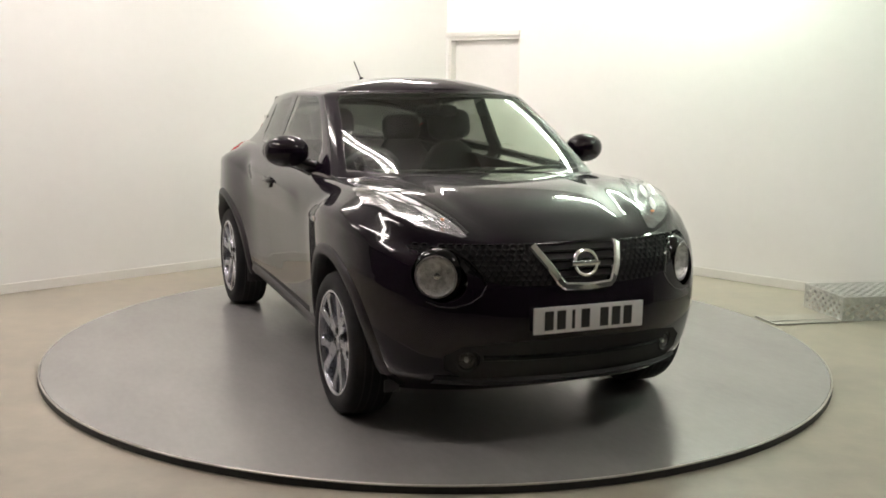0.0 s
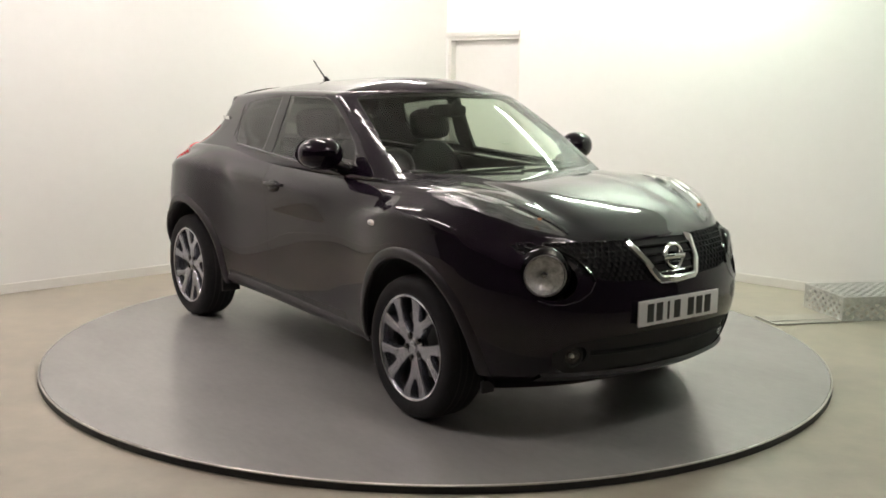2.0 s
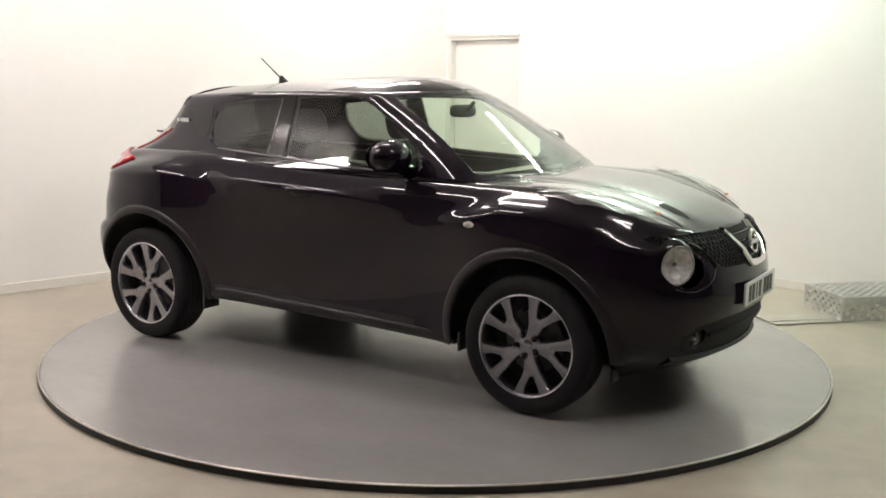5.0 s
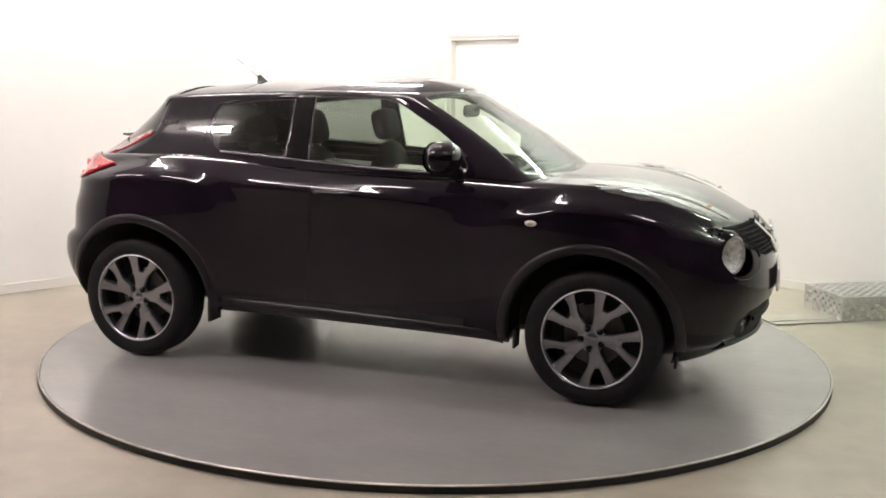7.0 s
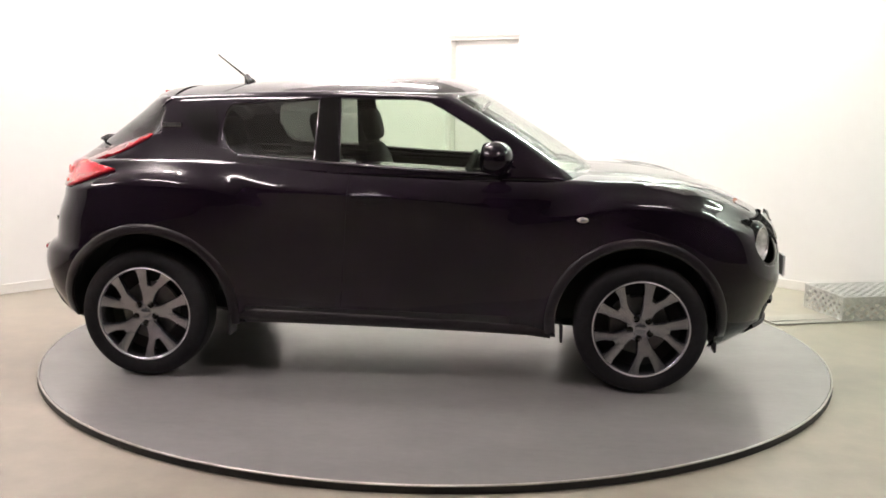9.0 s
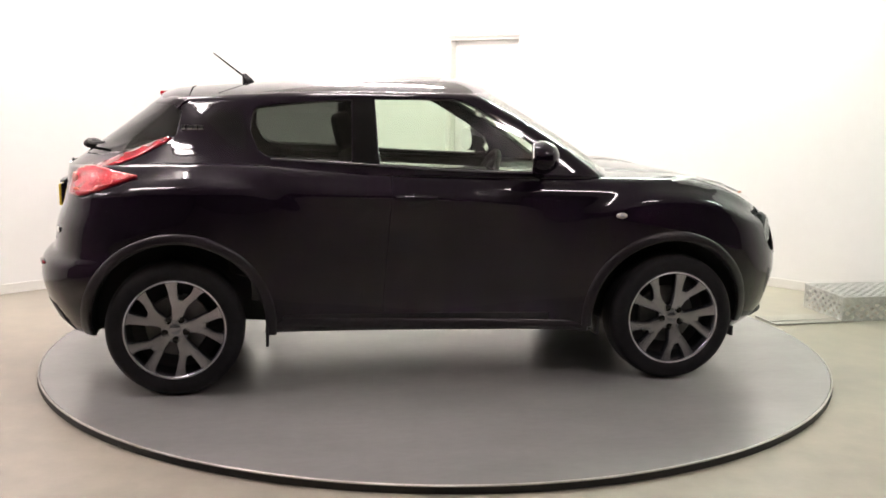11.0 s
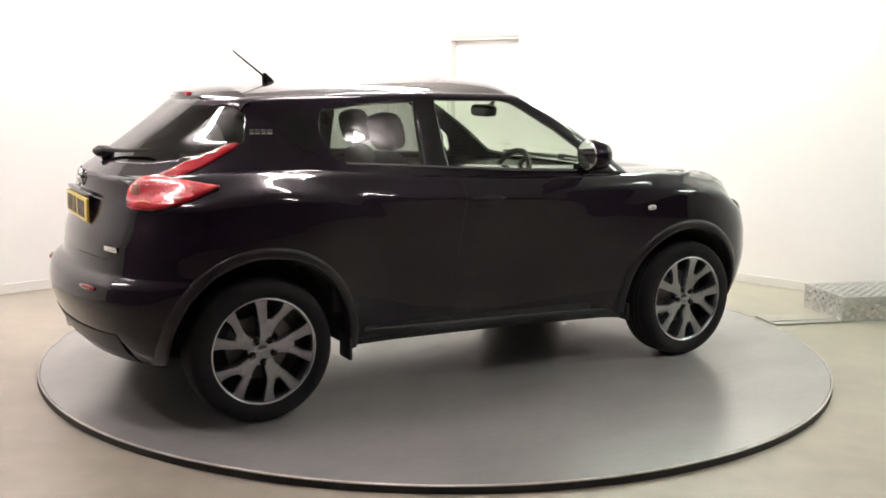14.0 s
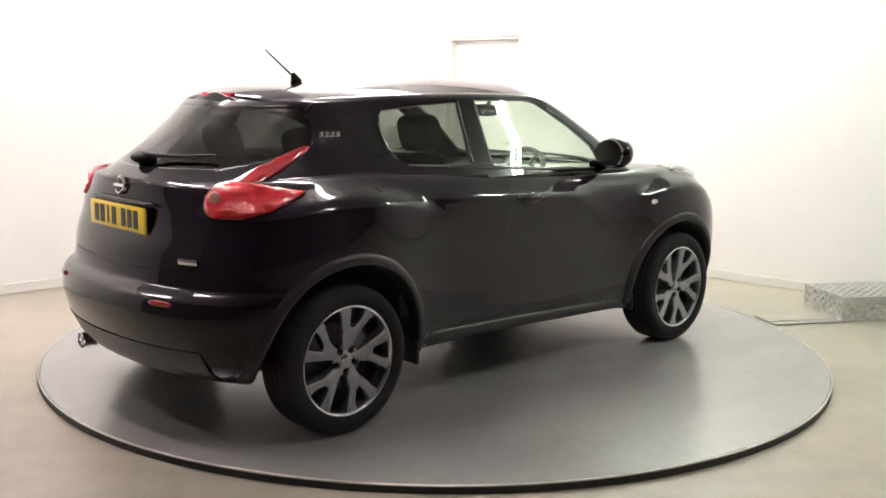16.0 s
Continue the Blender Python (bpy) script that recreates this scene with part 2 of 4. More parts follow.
def solid(o, t):
    """Depth for a lens, inwards."""
    s = o.modifiers.new("depth", "SOLIDIFY")
    s.thickness, s.offset = t, -1
    return o


def pair(name, bm, material, parent, label="", sheet=0.0, angle=50):
    """One part on each side of the car, from the sheet of the right side."""
    made = []
    m = mirrored(bm)
    for b in (bm, m):
        o = part(name, b, material, parent, label, angle=angle)
        made.append(thick(o, sheet) if sheet else o)
    return made


# ---- the hall ----
CORNER = Vector((0.06, 4.33, 0))
LEFT_TURN, RIGHT_TURN = 43.3 + 180, -42.0


def hall():
    bm = bmesh.new()
    box(bm, -9.5, 9.5, -10.5, 5.5, FLOOR_Z - 0.2, FLOOR_Z)
    tagged(obj("floor", bm, CONCRETE), "worn beige sealed concrete floor of the hall", "floor", kind="structure")
    bm = bmesh.new()
    box(bm, -9.5, 9.5, -10.5, 5.5, CEILING_Z, CEILING_Z + 0.15)
    tagged(obj("ceiling", bm, CEIL), "plain off-white painted ceiling above the turntable", "ceiling", kind="structure")
    left = Matrix.Translation(CORNER) @ pose(0, 0, 0, 0, 0, LEFT_TURN)
    right = Matrix.Translation(CORNER) @ pose(0, 0, 0, 0, 0, RIGHT_TURN)
    bm = bmesh.new()
    box(bm, -0.2, 9.5, -0.2, 0.0, FLOOR_Z, CEILING_Z)
    o = obj("wall_west", bm, WALL)
    o.matrix_basis = left
    tagged(o, "smooth white painted wall with a skirting", "wall", kind="structure")
    # the other wall has a door opening beside the corner
    d0, d1, dz = 0.03, 0.93, 2.005
    bm = bmesh.new()
    for x0, x1, z0, z1 in ((0.0, d0, FLOOR_Z, CEILING_Z), (d1, 9.5, FLOOR_Z, CEILING_Z), (d0, d1, dz, CEILING_Z)):
        box(bm, x0, x1, 0.0, 0.2, z0, z1)
    o = obj("wall_east", bm, WALL)
    o.matrix_basis = right
    tagged(o, "smooth white painted wall with a door opening", "wall", kind="structure")
    door = new("door_1")
    door.matrix_basis = right
    tagged(door, "closed white flush door in a recessed frame", "door", kind="structure")
    bm = bmesh.new()
    box(bm, d0 + 0.035, d1 - 0.03, 0.075, 0.115, FLOOR_Z + 0.005, dz - 0.035, 0.003)
    part("leaf", bm, DOOR, door)
    for nm, x0, x1, z0, z1 in (("jamb", d0 + 0.001, d0 + 0.032, FLOOR_Z, dz - 0.001), ("jamb", d1 - 0.028, d1 - 0.001, FLOOR_Z, dz - 0.001),
                               ("head", d0 + 0.033, d1 - 0.029, dz - 0.032, dz - 0.001)):
        bm = bmesh.new()
        box(bm, x0, x1, 0.006, 0.16, z0, z1)
        part(nm, bm, TRIM, door)
    bm = bmesh.new()
    box(bm, d0 - 0.02, d1 + 0.005, -0.02, -0.001, dz + 0.002, dz + 0.045, 0.003)
    part("architrave", bm, TRIM, door)
    bm = bmesh.new()
    tube(bm, [(d1 - 0.11, 0.074, 0.98), (d1 - 0.11, 0.03, 0.98), (d1 - 0.22, 0.03, 0.98)], 0.009)
    part("door_handle", bm, CHROME, door)
    for nm, m, x0, x1, s in (("baseboard", left, 0.012, 9.4, 1), ("baseboard", right, d1 + 0.01, 9.4, -1)):
        bm = bmesh.new()
        box(bm, x0, x1, 0.001 * s if s > 0 else -0.014, 0.014 if s > 0 else -0.001, FLOOR_Z + 0.001, FLOOR_Z + 0.075, 0.004)
        o = obj(nm, bm, TRIM)
        o.matrix_basis = m
        tagged(o, "low white gloss-painted skirting along the wall", "skirting", kind="structure")
    # unseen walls added behind the camera, dark so the car's flanks mirror little light
    for nm, m, s in (("wall_south", left @ pose(9.5, 0, 0), 1), ("wall_rear", right @ pose(9.5, 0, 0), -1)):
        bm = bmesh.new()
        if s > 0:
            box(bm, 0.0, 0.2, 0.0, 11.5, FLOOR_Z, CEILING_Z)
        else:
            box(bm, 0.0, 0.2, -11.5, 0.0, FLOOR_Z, CEILING_Z)
        o = obj(nm, bm, DARK_WALL)
        o.matrix_basis = m
        tagged(o, "unseen dark wall added to close the hall", "wall", kind="structure")


def ceiling_lights():
    tubes = {}
    for x, y, turn, length, tint in LIGHTS:
        lamp = new("ceiling_light")
        lamp.matrix_basis = pose(x, y, CEILING_Z, 0, 0, turn)
        tagged(lamp, "white batten light with two bare fluorescent tubes", "ceiling light", "ceiling battens")
        bm = bmesh.new()
        box(bm, -length / 2, length / 2, -0.05, 0.05, -0.05, -0.001, 0.008)
        part("batten", bm, TRIM, lamp)
        if tint not in tubes:
            tubes[tint] = glow("fluorescent_tube", tint, TUBE_POWER)
        for s in (-1, 1):
            bm = bmesh.new()
            tube(bm, [(-length / 2 + 0.03, s * 0.045, -0.075), (length / 2 - 0.03, s * 0.045, -0.075)], 0.019, 12)
            part("tube", bm, tubes[tint], lamp)
            for e in (-1, 1):
                bm = bmesh.new()
                box(bm, e * length / 2 - 0.03 if e > 0 else -length / 2, length / 2 if e > 0 else -length / 2 + 0.03, s * 0.045 - 0.02, s * 0.045 + 0.02, -0.1, -0.045, 0.004)
                part("tube_holder", bm, TRIM, lamp)


RADIUS = 2.242


def turntable():
    top = new("turntable")
    tagged(top, "large round grey turntable with a black edge", "turntable")
    bm = bmesh.new()
    lathe(bm, [(0.0, 0.0), (0.6, 0.0), (1.4, 0.0), (RADIUS - 0.012, 0.0), (RADIUS - 0.010, -0.004), (RADIUS - 0.010, -0.012)], Matrix(), 160)
    part("deck", bm, DISC, top, "worn grey painted deck")
    bm = bmesh.new()
    lathe(bm, [(RADIUS - 0.0095, -0.012), (RADIUS - 0.0095, -0.0005), (RADIUS - 0.006, 0.0015), (RADIUS, -0.001), (RADIUS, -0.006)], Matrix(), 160)
    part("edging", bm, EDGE_METAL, top, "thin worn metal edging")
    bm = bmesh.new()
    lathe(bm, [(RADIUS, -0.0065), (RADIUS + 0.001, -0.035), (RADIUS - 0.02, -0.0368), (0.0, -0.0368)], Matrix(), 160)
    part("skirt", bm, RUBBER_EDGE, top, "black rubber skirt")
    return top


# ---- the car: x forward, right side at negative y, origin between the axles ----
AXLE, HUB_Z, TYRE_R = 1.265, 0.331, 0.331


def shoulder(x):
    return lin(x, (-1.9, 1.08), (-1.5, 1.115), (-1.1, 1.125), (-0.4, 1.105), (0.5, 1.068), (1.0, 1.055), (1.3, 1.052), (1.5, 1.03), (1.7, 0.967), (1.85, 0.908), (2.0, 0.862))


PF, PR = 10.0, 11.0      # how square the nose and the tail are in plan


def under(x):
    return lin(x, (-1.95, 0.30), (-1.6, 0.25), (-0.85, 0.29), (0.85, 0.26), (1.65, 0.20), (1.95, 0.23), (2.05, 0.26))


def nose(z):
    return lin(z, (0.20, 1.86), (0.25, 1.945), (0.31, 2.02), (0.42, 2.063), (0.55, 2.092), (0.66, 2.082), (0.76, 2.047), (0.82, 2.005), (0.865, 1.955))


def tail(z):
    return lin(z, (0.25, 1.82), (0.29, 1.89), (0.36, 1.94), (0.45, 1.985), (0.55, 2.005), (0.62, 1.995), (0.655, 1.965), (0.675, 1.935), (0.80, 1.915), (0.93, 1.872), (1.09, 1.855))


def fall(a):
    """1 below 0, 0 above 1, smooth between."""
    a = min(1.0, max(0.0, a))
    return 1 - a * a * (3 - 2 * a)


def haunch_z(x):
    """Height of the edge on top of the rear wing."""
    return lin(x, (-1.95, 0.93), (-1.55, 0.985), (-1.20, 1.035), (-0.98, 1.008), (-0.79, 0.948), (-0.62, 0.86))


def wing_z(x):
    """Height of the edge on top of the front wing."""
    return lin(x, (0.66, 0.84), (0.80, 0.876), (0.95, 0.905), (1.15, 0.955), (1.32, 0.952), (1.50, 0.915), (1.70, 0.84), (1.95, 0.76))


def belt_z(x):
    """Height of the crease along the doors."""
    return lin(x, (-0.95, 1.018), (-0.70, 1.010), (-0.25, 0.986), (0.09, 0.963), (0.35, 0.940), (0.60, 0.91))


def side(x, z):
    """Half width of the flank, with the swollen wings over the wheels."""
    s = lin(z, (0.22, 0.745), (0.32, 0.785), (0.45, 0.803), (0.65, 0.812), (0.85, 0.818), (0.97, 0.818), (1.07, 0.795), (1.15, 0.765))
    wf = math.exp(-abs((x - 1.34) / 0.50) ** 3.2)
    f = 0.068 * wf * lin(z, (0.2, 0.65), (0.55, 1), (0.8, 1)) * fall((z - wing_z(x) + 0.015) / 0.085)
    wr = 1.0 if x < -1.30 else math.exp(-abs((x + 1.30) / 0.45) ** 3.0)
    r = 0.078 * wr * lin(z, (0.2, 0.65), (0.55, 1), (0.8, 1)) * fall((z - haunch_z(x) + 0.015) / 0.085)
    door = -0.016 * math.exp(-((x - 0.0) / 0.55) ** 2) * lin(z, (0.3, 0), (0.5, 1), (0.75, 0.6), (0.9, 0))
    crease = 0.021 * fall((z - belt_z(x) + 0.004) / 0.032) * lin(z, (0.80, 0), (0.97, 1)) * math.exp(-((x + 0.13) / 0.58) ** 8)
    return s + f + r + door + crease


def width(x, z):
    n = x / nose(z) if x > 0 else -x / tail(z)
    if n >= 1:
        return 0.0
    return side(x, z) * (1 - n ** (PF if x > 0 else PR)) ** 0.5


def front_x(y, z):
    """Where the front face lies."""
    x = 1.9
    for _ in range(6):
        x = nose(z) * max(1e-3, 1 - (y / side(x, z)) ** 2) ** (1 / PF)
    return x


def rear_x(y, z):
    x = -1.8
    for _ in range(6):
        x = -tail(z) * max(1e-3, 1 - (y / side(x, z)) ** 2) ** (1 / PR)
    return x


def cap_z(x):
    """Middle of the bonnet."""
    return lin(x, (-2.0, 1.09), (-1.2, 1.15), (0.6, 1.09), (0.95, 1.085), (1.2, 1.075), (1.4, 1.058), (1.6, 1.018), (1.75, 0.972), (1.9, 0.90), (1.97, 0.866))


def columns():
    """Stations round the right half of the body, tail to nose, as (share of length, share of width)."""
    out = []
    lo = math.acos(0.75 ** (PR / 2))
    for k in range(34):
        a = lo * k / 34
        out.append((-math.cos(a) ** (2 / PR), math.sin(a)))
    for k in range(110):
        n = -0.75 + 1.5 * k / 110
        out.append((n, (1 - abs(n) ** (PR if n < 0 else PF)) ** 0.5))
    hi = math.acos(0.75 ** (PF / 2))
    for k in range(39):
        a = hi * (1 - k / 38)
        out.append((max(0.0, math.cos(a)) ** (2 / PF), math.sin(a)))
    return out


COLS = columns()
ROUND = 0.84     # from this share of the height on the flank rolls inwards
LEDGE = 0.36


def ring_point(n, w, v):
    xn = n * (2.03 if n > 0 else 1.93)
    zb, zt = under(xn), shoulder(xn)
    z0 = zb + (zt - zb) * ROUND
    if v <= ROUND:
        z, roll = zb + (zt - zb) * v, 0.0
    else:
        a = (v - ROUND) / (1 - ROUND) * math.pi / 2
        z, roll = z0 + (zt - z0) * math.sin(a), 0.085 * (1 - math.cos(a))
    x = n * (nose(z) if n > 0 else tail(z))
    return x, -(side(x, z) - roll) * w, z


def ledge_point(n, w, q):
    x, y, z = ring_point(n, w, 1.0)
    z += (cap_z(x) - z) * (1 - (1 - q) ** 2.4)
    y *= 1 - q
    valley = 0.010 * math.exp(-((abs(y) - 0.36 - 0.12 * (1.9 - x)) / 0.06) ** 2) * lin(x, (0.8, 0), (1.1, 1), (1.7, 1), (1.93, 0))
    return x, y, z - valley


def top_z(x, y):
    """Height of the wing top beside the bonnet."""
    zt, zb = shoulder(x), under(x)
    w = max(1e-3, 1 - (x / nose(zt)) ** PF) ** 0.5
    edge = (side(x, zt) - 0.085) * w
    if y > edge:
        z0 = zb + (zt - zb) * ROUND
        c = min(1.0, (y - edge) / (0.085 * w))
        return z0 + (zt - z0) * (1 - c * c) ** 0.5
    return zt + (cap_z(x) - zt) * (1 - (y / edge) ** 2.4)


def lower_shell():
    bm = bmesh.new()
    vs = [k / 78 * ROUND for k in range(78)] + [ROUND + (1 - ROUND) * k / 8 for k in range(9)]
    rows = [[ring_point(n, w, v) for n, w in COLS] for v in vs]
    rows += [[ledge_point(n, w, LEDGE * k / 7) for n, w in COLS] for k in range(1, 8)]
    grid(bm, rows)
    bmesh.ops.remove_doubles(bm, verts=[v for v in bm.verts if abs(v.co.y) < 1e-3], dist=1e-4)
    return bm


def circle(cx, cz, r, n=28, a0=0.0):
    return [(cx + r * math.cos(a0 + 2 * math.pi * k / n), cz + r * math.sin(a0 + 2 * math.pi * k / n)) for k in range(n)]


ARCH = {1: (1.243, 0.335, 0.406), -1: (-1.250, 0.335, 0.418)}


def within(poly, a, b):
    """Whether a point lies in a convex outline."""
    signs = [(q[0] - p[0]) * (b - p[1]) - (q[1] - p[1]) * (a - p[0]) for p, q in zip(poly, poly[1:] + poly[:1])]
    return all(s >= -1e-6 for s in signs) or all(s <= 1e-6 for s in signs)


def body(car):
    shell = lower_shell()
    for s in (1, -1):
        x, z, r = ARCH[s]
        bmesh.ops.delete(shell, geom=cut(shell, circle(x, z, r)), context="FACES")
    inside = lambda c: c.x > 1.4
    bmesh.ops.delete(shell, geom=cut(shell, circle(-0.597, 0.737, 0.098, 24), (1, 2), inside), context="FACES")
    bmesh.ops.delete(shell, geom=cut(shell, circle(-0.485, 0.388, 0.047, 16), (1, 2), inside), context="FACES")
    lining = lift(shell, shell.faces[:], copy=True)
    part("inner_shell", both(offset(lining, -0.007)), SEAM, car, "dark inner shell behind the shut lines")

    # upper lamps on the wing tops
    lamp = [(1.19, -0.70), (1.30, -0.765), (1.46, -0.765), (1.62, -0.70), (1.74, -0.61), (1.845, -0.475), (1.845, -0.443), (1.76, -0.466), (1.60, -0.528), (1.38, -0.612)]
    pod = lift(shell, cut(shell, lamp, (0, 1), keep=lambda c: c.z > 0.86))
    cover = pod.copy()
    offset(cover, 0.016)
    bulbs = pair("upper_lamp", offset(pod, -0.004), LAMP_DARK, car, "smoked silvery running lamp on the wing top")
    m = mirrored(cover)
    for o, b in zip(bulbs, (cover, m)):
        part("lens", b, LENS, o, "clear lens")
    for o, s in zip(bulbs, (-1, 1)):
        for x, y, rx, ry, lean in ((1.34, 0.728, 0.09, 0.013, 8), (1.37, 0.675, 0.10, 0.016, -10), (1.52, 0.672, 0.10, 0.017, 12), (1.55, 0.612, 0.10, 0.018, -8), (1.68, 0.575, 0.075, 0.014, 10)):
            bm = bmesh.new()
            dx = math.degrees(math.atan((top_z(x + 0.04, y) - top_z(x - 0.04, y)) / 0.08))
            dy = math.degrees(math.atan((top_z(x, y + 0.03) - top_z(x, y - 0.03)) / 0.06))
            ellipsoid(bm, (0, 0, 0), (rx, ry, 0.005), seg=16, power=1.5)
            bm.transform(pose(x, s * y, top_z(x, y) + 0.002, s * dy, -dx, 0) @ pose(0, 0, 0, s * lean, 0, s * -25))
            part("reflector_blade", bm, LAMP_CHROME, o, "bright reflector blade")
        bm = bmesh.new()
        ellipsoid(bm, (1.755, s * 0.525, top_z(1.755, 0.525) + 0.004), (0.012, 0.008, 0.006), seg=14)
        part("indicator_bulb", bm, AMBER_LENS, o, "amber indicator bulb")

    # round headlamps, fog lamps, grille and lower intake
    mouth = [(0.0, 0.700), (-0.30, 0.708), (-0.42, 0.722), (-0.50, 0.76), (-0.66, 0.825), (-0.69, 0.856), (0.0, 0.862)]
    grille = lift(shell, cut(shell, mouth, (1, 2), inside))
    low = [(0.0, 0.487), (-0.36, 0.477), (-0.52, 0.455), (-0.58, 0.41), (-0.57, 0.35), (-0.50, 0.31), (0.0, 0.30)]
    intake = lift(shell, cut(shell, low, (1, 2), inside))
    part("grille_backing", both(offset(grille, -0.012)), SEAM, car)
    part("lower_intake", both(offset(intake, -0.010)), GRILLE, car, "black textured lower intake")

    # panels
    bumper = lift(shell, cut(shell, [(1.66, 0.1), (2.3, 0.1), (2.3, 0.865), (1.60, 0.862), (1.58, 0.75)]))
    part("front_bumper", both(shrink(bumper)), PAINT, car)
    gate = lift(shell, cut(shell, [(0.0, 0.735), (-0.50, 0.735), (-0.60, 0.80), (-0.62, 1.3), (0.0, 1.3)], (1, 2), lambda c: c.x < -1.4))
    rear_lamp = [(-1.92, 0.962), (-1.69, 0.964), (-1.62, 0.990), (-1.42, 1.053), (-1.42, 1.061), (-1.62, 1.098), (-1.92, 1.116)]
    behind = lambda c: c.y < -0.45 and c.z > 0.88
    outline = [(-1.2, 0.90), (-0.64, 0.955), (-0.575, 0.972), (-0.545, 1.005), (-0.538, 1.045), (-0.552, 1.085), (-0.585, 1.112), (-1.2, 1.16)]
    halves = []
    for sheet in (gate, shell):
        cut(sheet, rear_lamp, keep=behind)
        halves.append(lift(sheet, cut(sheet, outline, (1, 2), lambda c: c.x < -1.3 and within(rear_lamp, c.x, c.z))))
    blob, blob2 = halves
    part("tailgate", both(shrink(gate)), PAINT, car)
    me = bpy.data.meshes.new("half")
    blob2.to_mesh(me)
    blob.from_mesh(me)
    bpy.data.meshes.remove(me)
    bmesh.ops.remove_doubles(blob, verts=blob.verts[:], dist=1e-4)
    lamps = pair("tail_lamp", offset(blob, 0.012), RED_LENS, car, "red boomerang tail lamp")
    for o in lamps:
        solid(o, 0.016)
    for o, s in zip(lamps, (-1, 1)):
        for nm, y, z, ry, rz, mt in (("reversing_lens", 0.585, 1.045, 0.030, 0.028, TAIL_CLEAR), ("indicator_lens", 0.655, 0.992, 0.045, 0.016, TAIL_AMBER)):
            bm = bmesh.new()
            ellipsoid(bm, (0, 0, 0), (0.009, ry, rz), seg=20)
            x = rear_x(y, z) - 0.009
            slope = math.degrees(math.atan2(rear_x(y + 0.03, z) - rear_x(y - 0.03, z), 0.06))
            for v in bm.verts:
                v.co = pose(x, s * y, z, 0, 0, s * -slope) @ v.co
            part(nm, bm, mt, o)
    rear = lift(shell, cut(shell, [(-2.3, 0.1), (-1.58, 0.1), (-1.50, 0.64), (-1.56, 0.685), (-2.3, 0.70)]))
    part("rear_bumper", both(shrink(rear)), PAINT, car)
    front_door = lift(shell, cut(shell, [(-0.255, 0.375), (0.76, 0.36), (0.80, 0.60), (0.80, 0.80), (0.70, 1.02), (0.66, 1.3), (-0.19, 1.3)]))
    rear_door = lift(shell, cut(shell, [(-0.76, 0.38), (-0.257, 0.375), (-0.192, 1.3), (-1.02, 1.3), (-1.04, 1.0), (-0.93, 0.75), (-0.84, 0.55)]))
    fronts = pair("front_door", shrink(front_door, 0.002), PAINT, car)
    pair("rear_door", shrink(rear_door, 0.002), PAINT, car)
    for s, o in zip((-1, 1), fronts):
        door_handle(s, o)
    faces = {"front_wing": [], "rear_wing": [], "sill": []}
    for f in shell.faces:
        c = f.calc_center_median()
        if -0.32 < c.x < -0.15 and c.z > 0.40:
            continue
        faces["front_wing" if c.x > 0.6 else "rear_wing" if c.x < -0.75 else "sill"].append(f)
    for nm, fs in faces.items():
        b = lift(shell, fs, copy=True)
        pair(nm, shrink(b, 0.002) if nm != "sill" else b, PAINT if nm != "sill" else PLASTIC, car)
    shell.free()

    # bonnet
    bm = bmesh.new()
    cols = [c for c in COLS if ring_point(c[0], c[1], 1.0)[0] > 0.78]

    grid(bm, [[ledge_point(n, w, LEDGE + (1 - LEDGE) * k / 24) for n, w in cols] for k in range(25)])
    bmesh.ops.remove_doubles(bm, verts=bm.verts[:], dist=1e-5)
    part("bonnet", both(bm), PAINT, car, "domed bonnet with raised middle")

    # floor pan
    bm = bmesh.new()
    rows = []
    for q in (0, 1, 2):
        row = []
        for n, w in COLS:
            x, y, z = ring_point(n, w, 0.0)
            row.append((x, (y, max(y, -0.5), 0.0)[q], z))
        rows.append(row)
    grid(bm, rows, flip=True)
    for s in (1, -1):
        x, z, r = ARCH[s]
        bmesh.ops.delete(bm, geom=cut(bm, [(x - r, 0), (x + r, 0), (x + r, 0.7), (x - r, 0.7)], keep=lambda c: c.y < -0.49), context="FACES")
    part("floor_pan", both(bm), PLASTIC, car, "black underside")

    # side skirts along the sills
    bm = bmesh.new()
    rows = []
    for k in range(41):
        x = -0.80 + 1.62 * k / 40
        z = lin(x, (-0.80, 0.335), (0.0, 0.312), (0.82, 0.288))
        y = width(x, z) - 0.004
        taper = min(1.0, k / 3, (40 - k) / 3)
        rows.append([(x, -(y + o * taper), z + h) for o, h in ((-0.03, 0.046), (0.004, 0.036), (0.016, 0.022), (0.020, 0.0), (0.012, -0.024), (-0.03, -0.034))])
    grid(bm, rows)
    pair("side_skirt", bm, LIP, car, "dark side skirt along the sill", angle=60)

    # wheel arch linings and lips
    for s in (1, -1):
        x, z, r = ARCH[s]
        bm = bmesh.new()
        rows = []
        for k in range(41):
            a = radians(-6 + 192 * k / 40)
            px, pz = x + (r + 0.004) * math.cos(a), z + (r + 0.004) * math.sin(a)
            rows.append([(px, -max(0.55, width(px, pz) - 0.006), pz), (px, -0.52, pz), (x, -0.515, z)])
        grid(bm, rows, flip=True)
        pair("arch_lining", bm, SEAM, car, "black wheel arch lining")
        bm = bmesh.new()
        rows = []
        for k in range(61):
            a = radians(-7 + 194 * k / 60)
            row = []
            for dr, out in ((0.0, -0.05), (0.0, 0.006), (0.005, 0.013), (0.018, 0.015), (0.036, 0.012), (0.047, 0.007), (0.053, -0.004)):
                px, pz = x + (r + dr) * math.cos(a), z + (r + dr) * math.sin(a)
                row.append((px, -(width(px, max(0.2, pz)) + out), pz))
            rows.append(row)
        grid(bm, rows, flip=True)
